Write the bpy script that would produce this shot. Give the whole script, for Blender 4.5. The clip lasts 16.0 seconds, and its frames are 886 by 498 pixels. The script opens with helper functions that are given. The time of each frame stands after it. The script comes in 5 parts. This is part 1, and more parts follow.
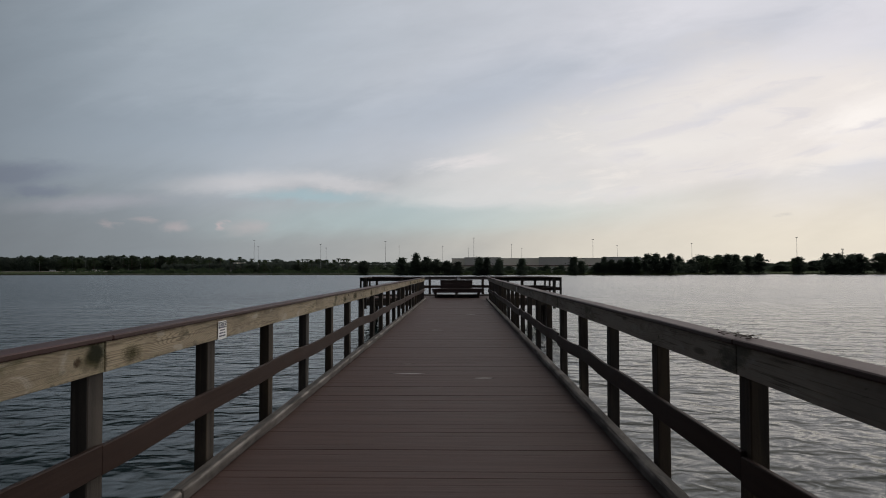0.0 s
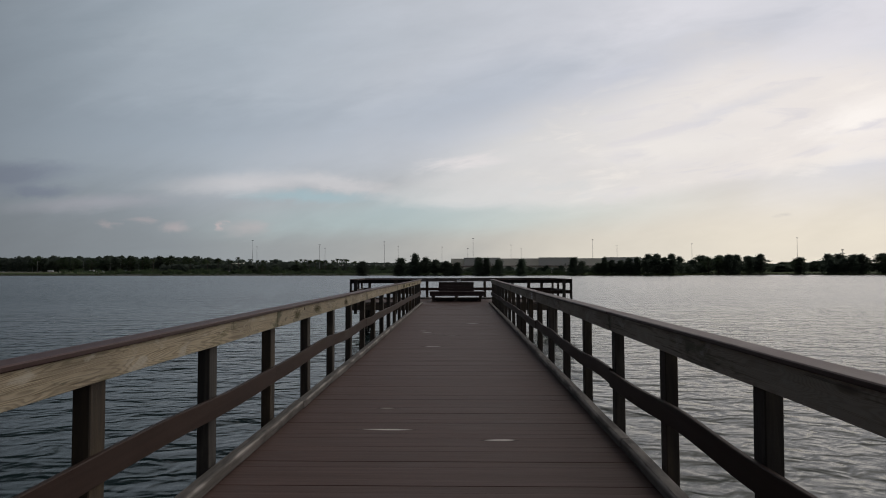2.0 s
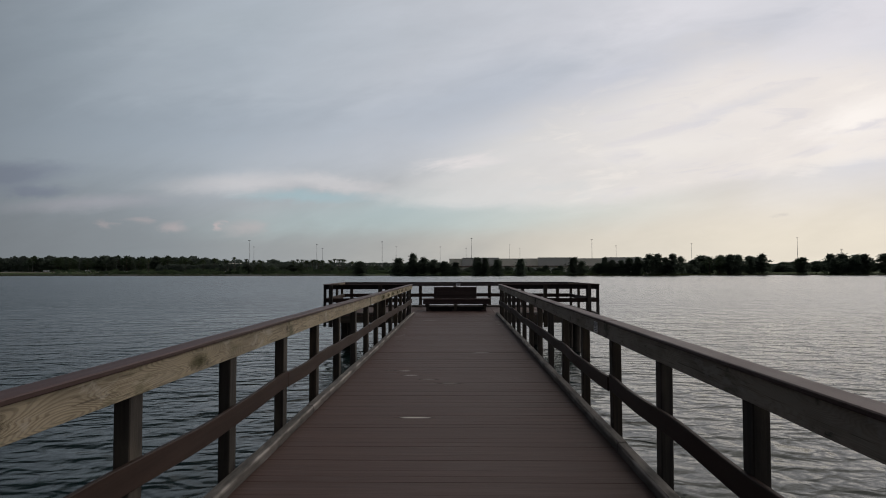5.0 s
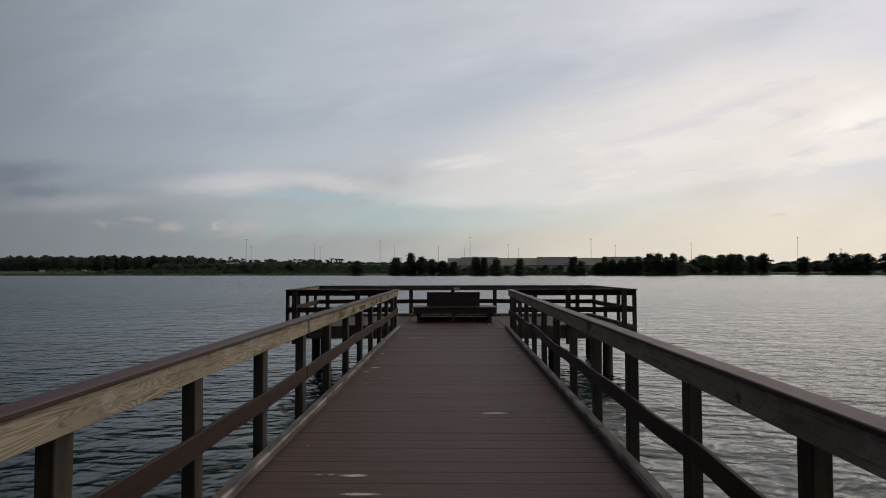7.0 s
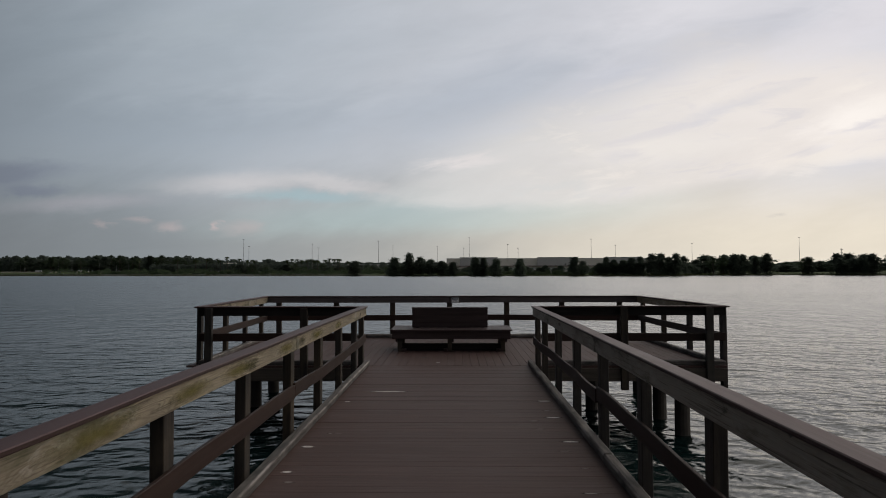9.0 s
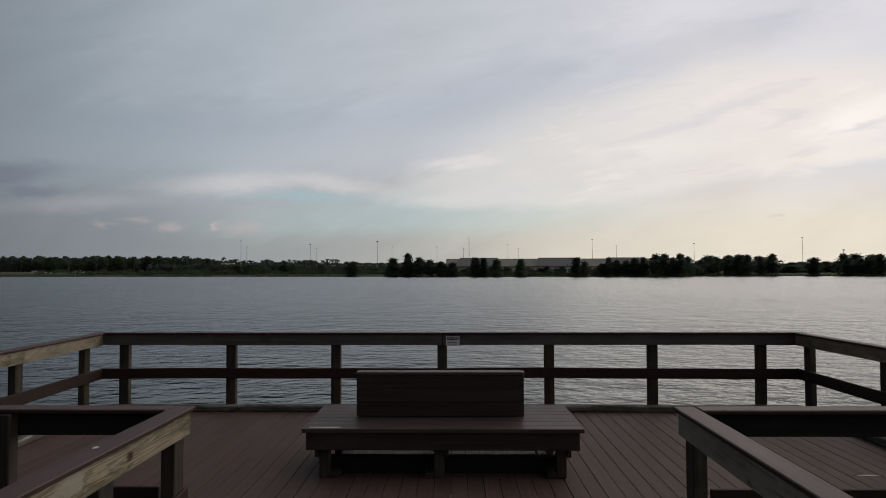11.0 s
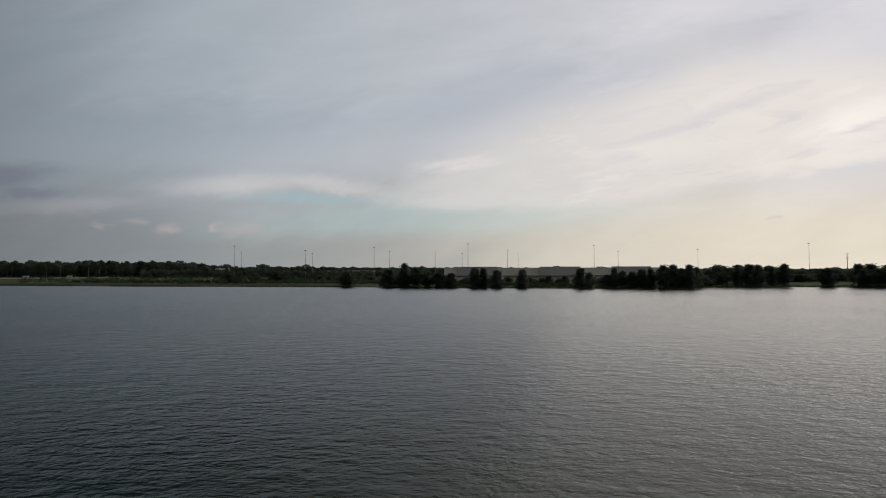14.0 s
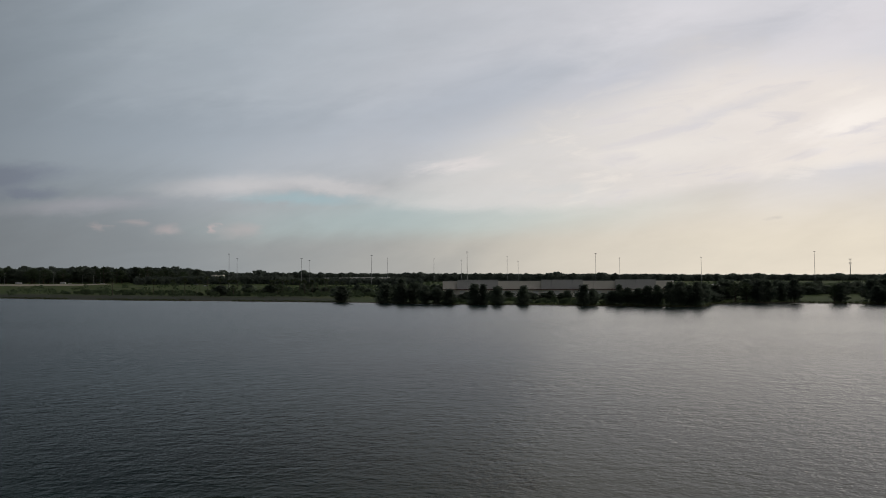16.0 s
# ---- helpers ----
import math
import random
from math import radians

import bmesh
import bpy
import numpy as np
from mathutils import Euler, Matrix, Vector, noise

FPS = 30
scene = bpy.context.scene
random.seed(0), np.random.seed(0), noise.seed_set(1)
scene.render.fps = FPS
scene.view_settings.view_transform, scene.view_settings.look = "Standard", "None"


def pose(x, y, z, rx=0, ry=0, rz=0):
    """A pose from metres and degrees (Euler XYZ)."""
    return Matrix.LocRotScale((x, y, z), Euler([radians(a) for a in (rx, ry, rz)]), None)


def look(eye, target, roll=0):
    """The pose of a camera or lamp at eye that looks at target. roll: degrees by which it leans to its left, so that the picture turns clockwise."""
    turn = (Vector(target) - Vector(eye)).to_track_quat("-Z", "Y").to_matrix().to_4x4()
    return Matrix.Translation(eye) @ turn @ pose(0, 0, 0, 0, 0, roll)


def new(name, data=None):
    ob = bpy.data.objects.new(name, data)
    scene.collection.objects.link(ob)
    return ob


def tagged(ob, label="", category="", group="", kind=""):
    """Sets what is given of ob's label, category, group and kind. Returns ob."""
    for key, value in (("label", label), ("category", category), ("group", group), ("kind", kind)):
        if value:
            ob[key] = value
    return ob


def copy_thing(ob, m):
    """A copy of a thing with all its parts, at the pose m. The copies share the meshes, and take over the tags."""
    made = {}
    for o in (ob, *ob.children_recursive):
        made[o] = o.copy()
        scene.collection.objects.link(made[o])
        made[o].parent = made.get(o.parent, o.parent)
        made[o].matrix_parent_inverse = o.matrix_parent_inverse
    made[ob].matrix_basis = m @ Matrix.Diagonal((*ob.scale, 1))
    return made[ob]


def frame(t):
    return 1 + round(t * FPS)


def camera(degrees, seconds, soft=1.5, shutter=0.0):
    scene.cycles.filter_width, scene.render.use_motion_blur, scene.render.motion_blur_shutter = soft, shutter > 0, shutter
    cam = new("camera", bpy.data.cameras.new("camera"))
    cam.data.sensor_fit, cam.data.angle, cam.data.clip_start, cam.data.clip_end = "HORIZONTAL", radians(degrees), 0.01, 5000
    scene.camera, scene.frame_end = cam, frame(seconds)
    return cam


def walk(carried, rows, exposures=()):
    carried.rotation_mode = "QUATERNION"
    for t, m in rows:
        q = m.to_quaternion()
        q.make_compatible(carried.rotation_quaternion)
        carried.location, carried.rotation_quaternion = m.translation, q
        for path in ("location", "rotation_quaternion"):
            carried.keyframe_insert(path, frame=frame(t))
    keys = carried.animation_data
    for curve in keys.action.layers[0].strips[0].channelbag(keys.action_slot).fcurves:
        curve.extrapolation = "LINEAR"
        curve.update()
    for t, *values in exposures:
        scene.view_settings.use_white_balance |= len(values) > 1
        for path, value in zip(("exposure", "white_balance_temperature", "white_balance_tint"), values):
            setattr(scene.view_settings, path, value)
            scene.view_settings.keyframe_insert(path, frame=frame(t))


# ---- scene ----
# Pier on a lake under a broken overcast. x to the right, y along the pier, z up from the deck.

# ---- camera and walk ----
cam = camera(69.5, 16.0, soft=1.0)
ROLL = 0.14
# seconds, x, y, z, pitch, yaw
PATH = [
    (0, 0.200, -0.000, 1.308, 1.986, 1.470),
    (0.5, 0.190, 0.632, 1.315, 2.004, 1.448),
    (1, 0.180, 1.305, 1.323, 2.018, 1.429),
    (1.5, 0.172, 1.990, 1.331, 2.025, 1.414),
    (2, 0.166, 2.730, 1.340, 2.023, 1.406),
    (2.5, 0.161, 3.525, 1.352, 2.018, 1.397),
    (3, 0.155, 4.350, 1.368, 2.015, 1.382),
    (3.5, 0.146, 5.185, 1.389, 2.019, 1.356),
    (4, 0.136, 6.040, 1.408, 2.026, 1.322),
    (4.5, 0.125, 6.930, 1.427, 2.030, 1.287),
    (5, 0.116, 7.850, 1.443, 2.027, 1.253),
    (5.5, 0.108, 8.860, 1.457, 2.021, 1.220),
    (6, 0.105, 9.970, 1.470, 2.011, 1.185),
    (6.5, 0.108, 11.190, 1.482, 1.999, 1.149),
    (7, 0.116, 12.450, 1.498, 1.988, 1.111),
    (7.5, 0.126, 13.770, 1.529, 1.984, 1.075),
    (8, 0.135, 15.220, 1.555, 1.991, 1.047),
    (8.5, 0.142, 16.730, 1.584, 2.000, 1.031),
    (9, 0.151, 18.155, 1.624, 2.002, 1.031),
    (9.5, 0.161, 19.675, 1.674, 2.000, 1.040),
    (10, 0.170, 21.359, 1.727, 2.001, 1.046),
    (10.5, 0.180, 23.266, 1.776, 2.012, 1.037),
    (11, 0.187, 25.456, 1.817, 2.042, 1.002),
    (11.25, 0.191, 26.632, 1.822, 2.061, 0.980),
    (11.5, 0.199, 27.802, 1.857, 2.079, 0.966),
    (11.75, 0.217, 28.917, 1.962, 2.093, 0.956),
    (12, 0.241, 30.050, 2.189, 2.101, 0.953),
    (12.25, 0.263, 31.324, 2.535, 2.104, 0.954),
    (12.5, 0.283, 32.682, 3.020, 2.111, 0.953),
    (12.75, 0.306, 34.061, 3.519, 2.125, 0.948),
    (13, 0.328, 35.459, 4.069, 2.140, 0.939),
    (13.5, 0.374, 38.362, 5.434, 2.161, 0.916),
    (14, 0.422, 41.380, 7.189, 2.179, 0.890),
    (14.5, 0.471, 44.449, 9.119, 2.196, 0.867),
    (15, 0.522, 47.693, 11.122, 2.201, 0.852),
    (15.5, 0.574, 50.824, 13.201, 2.220, 0.833),
    (16, 0.627, 53.771, 15.336, 2.259, 0.809),
]

walk(cam, [(t, pose(x, y, z, 90 + p, ROLL, h)) for t, x, y, z, p, h in PATH], [(0, 0.0, 6500, 10), (4, 0.0, 6520, 10), (8, 0.0, 6580, 10), (11.2, 0.0, 6600, 10), (12.4, -0.06, 6640, 10), (16, -0.06, 6640, 10)])

WATER = -1.25
WAVE = 2.0


# ---- node helpers ----
class Sock:
    """A socket or number in a node tree, with arithmetic."""

    def __init__(self, tree, value):
        self.tree, self.value = tree, value

    def put(self, target):
        if isinstance(self.value, (int, float)):
            target.default_value = self.value
        else:
            self.tree.links.new(self.value, target)

    def math(self, op, *others):
        n = self.tree.nodes.new("ShaderNodeMath")
        n.operation = op
        for i, v in enumerate((self, *others)):
            (v if isinstance(v, Sock) else Sock(self.tree, v)).put(n.inputs[i])
        return Sock(self.tree, n.outputs[0])

    def __add__(self, o):
        return self.math("ADD", o)

    def __sub__(self, o):
        return self.math("SUBTRACT", o)

    def __mul__(self, o):
        return self.math("MULTIPLY", o)

    def step(self, a, b):
        """0 below a, 1 above b, smooth between (falls where a > b)."""
        n = self.tree.nodes.new("ShaderNodeMapRange")
        n.interpolation_type = "SMOOTHSTEP"
        self.put(n.inputs[0])
        if a < b:
            lo, hi, x, y = a, b, 0.0, 1.0
        else:
            lo, hi, x, y = b, a, 1.0, 0.0
        n.inputs[1].default_value, n.inputs[2].default_value = lo, hi
        n.inputs[3].default_value, n.inputs[4].default_value = x, y
        return Sock(self.tree, n.outputs[0])


def mixed(tree, fac, a, b):
    n = tree.nodes.new("ShaderNodeMix")
    n.data_type = "RGBA"
    fac.put(n.inputs[0]) if isinstance(fac, Sock) else setattr(n.inputs[0], "default_value", fac)
    for v, s in ((a, n.inputs[6]), (b, n.inputs[7])):
        if isinstance(v, tuple):
            s.default_value = (*v, 1)
        else:
            tree.links.new(v, s)
    return n.outputs[2]


def lin(r, g, b):
    """Linear colour from 0..255 screen values."""
    return tuple((c / 255 / 12.92) if c < 11 else ((c / 255 + 0.055) / 1.055) ** 2.4 for c in (r, g, b))


def noise_at(tree, vec, scale, detail=4.0, rough=0.55, distort=0.0):
    n = tree.nodes.new("ShaderNodeTexNoise")
    n.inputs["Scale"].default_value, n.inputs["Detail"].default_value = scale, detail
    n.inputs["Roughness"].default_value, n.inputs["Distortion"].default_value = rough, distort
    if vec is not None:
        tree.links.new(vec, n.inputs["Vector"])
    return Sock(tree, n.outputs["Fac"])


def joined_vec(tree, x, y, z):
    n = tree.nodes.new("ShaderNodeCombineXYZ")
    for i, v in enumerate((x, y, z)):
        (v if isinstance(v, Sock) else Sock(tree, v)).put(n.inputs[i])
    return n.outputs[0]


# ---- world: clear sky above, covered by layered cloud ----
world = bpy.data.worlds.new("overcast_evening")
scene.world = world
world.use_nodes = True
wt = world.node_tree
wt.nodes.clear()
sky = wt.nodes.new("ShaderNodeTexSky")
sky.sky_type, sky.sun_disc = "NISHITA", False
SUN_EL, SUN_AZ = radians(24), radians(55)
sky.sun_elevation, sky.sun_rotation = SUN_EL, SUN_AZ
sky_dim = wt.nodes.new("ShaderNodeMix")
sky_dim.data_type, sky_dim.blend_type = "RGBA", "MULTIPLY"
sky_dim.inputs[0].default_value = 1.0
wt.links.new(sky.outputs[0], sky_dim.inputs[6])
sky_dim.inputs[7].default_value = (0.10, 0.10, 0.10, 1)
wc = wt.nodes.new("ShaderNodeTexCoord")
sep = wt.nodes.new("ShaderNodeSeparateXYZ")
wt.links.new(wc.outputs["Generated"], sep.inputs[0])
dx, dy, dz = (Sock(wt, sep.outputs[i]) for i in range(3))
az = dx.math("ARCTAN2", dy)
el = dz.math("ARCSINE")
# cloud chart: the sky before the pier laid out on a plane, u to the right and v up from the horizon
fore = (dy + dx * -0.019).math("MAXIMUM", 0.12)
cu = (dx + dy * 0.019).math("DIVIDE", fore) * 11.3
cv = dz.math("DIVIDE", fore) * 11.3
slant = cv - cu * 0.30
f1 = noise_at(wt, joined_vec(wt, cu * 0.30, slant * 0.85, 0.0), 1.5, 7, 0.56, 0.5) - 0.5
f2 = noise_at(wt, joined_vec(wt, cu * 0.42 + 4.1, (cv - cu * 0.12) * 1.9, 1.7), 1.6, 7, 0.58, 0.7) - 0.5
f3 = noise_at(wt, joined_vec(wt, cu * 0.16 + 9.0, slant * 0.36, 3.3), 1.5, 5, 0.52, 0.3) - 0.5
f4 = noise_at(wt, joined_vec(wt, cu * 0.9 + 2.0, cv * 2.6, 5.3), 1.3, 7, 0.62, 0.6) - 0.5
f5 = noise_at(wt, joined_vec(wt, cu * 2.2 + 1.0, cv * 3.4, 7.7), 1.2, 6, 0.6, 0.8) - 0.5
# places on the chart, pushed about by the cloud noise: a little, and strongly
near = joined_vec(wt, cu + f4 * 0.9 + f5 * 0.25, cv + f4 * 0.16 + f2 * 0.16 + f5 * 0.10, 0.0)
ragged = joined_vec(wt, cu + f1 * 2.6 + f4 * 1.2, cv + f1 * 0.8 + f2 * 0.5 + f4 * 0.22, 0.0)


def puff_at(where, u0, v0, long, thick, tilt, edge=0.15):
    """1 in the middle of a drawn-out cloud, falling to 0 at its rim."""
    mp = wt.nodes.new("ShaderNodeMapping")
    mp.vector_type = "TEXTURE"
    mp.inputs["Location"].default_value = (u0, v0, 0)
    mp.inputs["Rotation"].default_value = (0, 0, radians(tilt))
    mp.inputs["Scale"].default_value = (long, thick, 1)
    wt.links.new(where, mp.inputs["Vector"])
    n = wt.nodes.new("ShaderNodeVectorMath")
    n.operation = "LENGTH"
    wt.links.new(mp.outputs[0], n.inputs[0])
    return Sock(wt, n.outputs["Value"]).step(1.0, edge)


aw = az + f3 * 0.30
ev = cv + f3 * 0.5 + f1 * 0.3
# general tone: dull left, bright towards the veiled sun on the right
low = mixed(wt, aw.step(-0.46, 0.57), lin(140, 147, 152), lin(231, 222, 206))
high = mixed(wt, aw.step(-0.70, 0.62), lin(158, 170, 181), lin(213, 213, 220))
tone = mixed(wt, ev.step(0.5, 2.5), low, high)
# soft shades and lights of the high layer: centre, size and tilt on the chart, strength and colour
for u0, v0, lg, th, tilt, k, rgb in (
        (-8.2, 3.9, 4.0, 1.2, 10, 0.30, (146, 159, 171)),
        (-5.6, 2.7, 5.0, 0.85, -3, 0.45, (146, 158, 170)),
        (-2.0, 2.75, 3.6, 0.75, 4, 0.40, (160, 170, 182)),
        (0.9, 3.3, 3.0, 0.9, 14, 0.55, (171, 180, 193)),
        (4.0, 3.65, 4.2, 0.50, 20, 0.55, (188, 192, 204)),
        (-4.4, 4.4, 2.6, 0.55, 5, 0.30, (176, 186, 194)),
        (4.4, 4.75, 2.4, 0.60, 8, 0.60, (221, 220, 226)),
        (7.6, 4.5, 2.4, 0.85, 24, 0.50, (224, 221, 227))):
    tone = mixed(wt, puff_at(ragged, u0, v0, lg, th, tilt, 0.0) * k, tone, lin(*rgb))
# pale blue clear band low down, with the sky behind it
low_blue = ev.step(0.35, 0.85) * puff_at(near, 0.2, 1.0, 5.8, 0.66, 3, 0.2)
clear = mixed(wt, 0.8, sky_dim.outputs[2], lin(176, 199, 204))
tone = mixed(wt, low_blue * 0.55, tone, mixed(wt, cu.step(-1.2, 6.2), clear, lin(223, 226, 219)))
# broad cream bank that climbs to the right, ragged at its edges
b_lo = (cv + f2 * 0.34 + f5 * 0.10 - (cu.step(-1.6, -0.2) * -0.18 + cu.step(1.8, 8.0) * 0.90 + 1.22)).step(-0.07, 0.26)
b_up = (cv + f1 * 0.9 + f4 * 0.30 - (cu + 0.34).math("MINIMUM", 5.0) * 0.36 - 2.05).step(0.55, -0.65)
b_left = (cu + f1 * 1.6 + f4 * 0.8 + (cv - 1.3) * -0.7 + 1.15).step(-0.6, 1.6)
bank = b_up * b_lo * b_left
cream = mixed(wt, az.step(-0.1, 0.55), lin(211, 211, 211), lin(236, 229, 224))
tone = mixed(wt, bank * 0.88, tone, cream)
# thin lavender streaks drawn along the bank, then brighter rolls and hollows
tone = mixed(wt, bank * f2.step(0.02, 0.20) * cu.step(0.5, 3.0) * 0.55, tone, lin(212, 209, 214))
tone = mixed(wt, bank * f2.step(-0.02, -0.20) * cu.step(0.5, 3.0) * 0.45, tone, lin(246, 239, 232))
for u0, v0, lg, th, tilt, k, rgb in (
        (0.25, 1.95, 1.0, 0.16, 7, 0.75, (226, 221, 221)),
        (3.9, 2.15, 2.5, 0.42, 8, 0.60, (238, 233, 228)),
        (7.6, 2.75, 1.7, 0.50, 20, 0.80, (250, 244, 239)),
        (7.0, 2.05, 2.2, 0.26, 9, 0.55, (243, 236, 228)),
        (3.1, 1.98, 0.7, 0.20, 4, 0.40, (207, 205, 213)),
        (7.6, 2.58, 0.9, 0.12, 14, 0.55, (206, 204, 214)),
        (5.2, 2.95, 1.7, 0.20, 20, 0.40, (205, 206, 215)),
        (6.6, 1.80, 1.6, 0.10, 5, 0.25, (216, 213, 211)),
        (2.0, 1.42, 1.5, 0.12, -2, 0.30, (208, 212, 213))):
    tone = mixed(wt, puff_at(ragged, u0, v0, lg, th, tilt, 0.0) * k, tone, lin(*rgb))
# thin pale streak that runs out of the bank, and the blue gap under it
streak = (puff_at(near, -3.5, 1.58, 2.5, 0.30, 2, 0.0) + puff_at(near, -1.7, 1.52, 1.4, 0.24, -9, 0.0)).math("MINIMUM", 1.0)
tone = mixed(wt, streak * 0.66, tone, lin(205, 203, 205))
tone = mixed(wt, puff_at(near, -6.4, 1.22, 2.2, 0.22, 3, 0.0) * 0.55, tone, lin(181, 180, 188))
gap = puff_at(near, -2.45, 1.34, 1.75, 0.17, -1, 0.1)
tone = mixed(wt, gap * 0.85, tone, mixed(wt, 0.85, sky_dim.outputs[2], lin(160, 182, 190)))
# dark violet cloud on the left, in two lobes
lobe = (puff_at(near, -7.9, 1.80, 2.0, 0.28, 2, 0.1) + puff_at(near, -7.2, 1.45, 0.9, 0.17, 3, 0.1) + puff_at(near, -7.8, 1.60, 1.0, 0.34, 0, 0.1) * 0.6).math("MINIMUM", 1.0)
tone = mixed(wt, lobe * 0.62, tone, lin(123, 131, 150))
# small rosy puffs low on the left, and one grey wisp on the right
for u0, v0, lg, th, k in ((-5.95, 0.86, 0.24, 0.13, 0.35), (-5.35, 0.92, 0.34, 0.10, 0.35), (-4.75, 0.80, 0.40, 0.15, 0.45), (-3.98, 0.83, 0.11, 0.13, 0.65), (-3.5, 0.78, 0.65, 0.20, 0.35)):
    tone = mixed(wt, puff_at(near, u0 - 0.05, v0, lg, th, 0, 0.0) * k, tone, lin(196, 180, 180))
tone = mixed(wt, puff_at(near, 5.95, 0.99, 0.20, 0.05, 3, 0.0) * 0.26, tone, lin(176, 174, 176))
# fine mottling
tone_n = wt.nodes.new("ShaderNodeHueSaturation")
wt.links.new(tone, tone_n.inputs["Color"])
(f1 * 0.14 + f2 * 0.09 + f3 * 0.08 + f4 * 0.05 + 1.02).put(tone_n.inputs["Value"])
# heavy cloud overhead, and away from the sun
side = mixed(wt, az.step(-0.62, -0.98) * 0.85, tone_n.outputs[0], lin(60, 68, 78))
# brightest round the veiled sun, to the right
side = mixed(wt, az.step(0.58, 0.95) * az.step(1.9, 1.3) * el.step(0.80, 0.35) * 0.8, side, (1.30, 1.24, 1.16))
over = mixed(wt, el.step(0.385, 0.54) * 0.90, side, mixed(wt, az.step(-0.50, 0.40), lin(20, 25, 31), lin(226, 221, 216)))
away = (dx * 0.743 + dy * 0.669).step(0.45, -0.35)
final = mixed(wt, away * 0.92, over, lin(65, 69, 76))
bg = wt.nodes.new("ShaderNodeBackground")
wt.links.new(final, bg.inputs[0])
bg.inputs[1].default_value = 1.0
wo = wt.nodes.new("ShaderNodeOutputWorld")
wt.links.new(bg.outputs[0], wo.inputs[0])

# the veiled sun, very soft
sun_data = bpy.data.lights.new("sun", "SUN")
sun_data.energy, sun_data.angle, sun_data.color = 0.32, radians(90), (1.0, 0.93, 0.84)
sun = new("sun", sun_data)
sun_dir = Vector((math.sin(SUN_AZ) * math.cos(SUN_EL), math.cos(SUN_AZ) * math.cos(SUN_EL), math.sin(SUN_EL)))
sun.matrix_basis = look(sun_dir * 50, (0, 0, 0))


# ---- materials ----
def material(name, rough=0.7, metal=0.0, spec=0.5):
    m = bpy.data.materials.new(name)
    m.use_nodes = True
    b = m.node_tree.nodes["Principled BSDF"]
    b.inputs["Roughness"].default_value, b.inputs["Metallic"].default_value = rough, metal
    b.inputs["Specular IOR Level"].default_value = spec
    return m, m.node_tree, b


def object_vec(tree, sx, sy, sz, spread=20.0):
    """Object coordinates, stretched, and shifted for each object."""
    tc = tree.nodes.new("ShaderNodeTexCoord")
    info = tree.nodes.new("ShaderNodeObjectInfo")
    add = tree.nodes.new("ShaderNodeVectorMath")
    add.operation = "MULTIPLY_ADD"
    tree.links.new(tc.outputs["Object"], add.inputs[0])
    add.inputs[1].default_value = (sx, sy, sz)
    r = Sock(tree, info.outputs["Random"]) * spread
    v = joined_vec(tree, r, r * 1.7, r * 0.6)
    tree.links.new(v, add.inputs[2])
    return add.outputs[0], Sock(tree, info.outputs["Random"])


def bumped(tree, bsdf, height, strength, distance):
    n = tree.nodes.new("ShaderNodeBump")
    n.inputs["Strength"].default_value, n.inputs["Distance"].default_value = strength, distance
    height.put(n.inputs["Height"])
    tree.links.new(n.outputs[0], bsdf.inputs["Normal"])


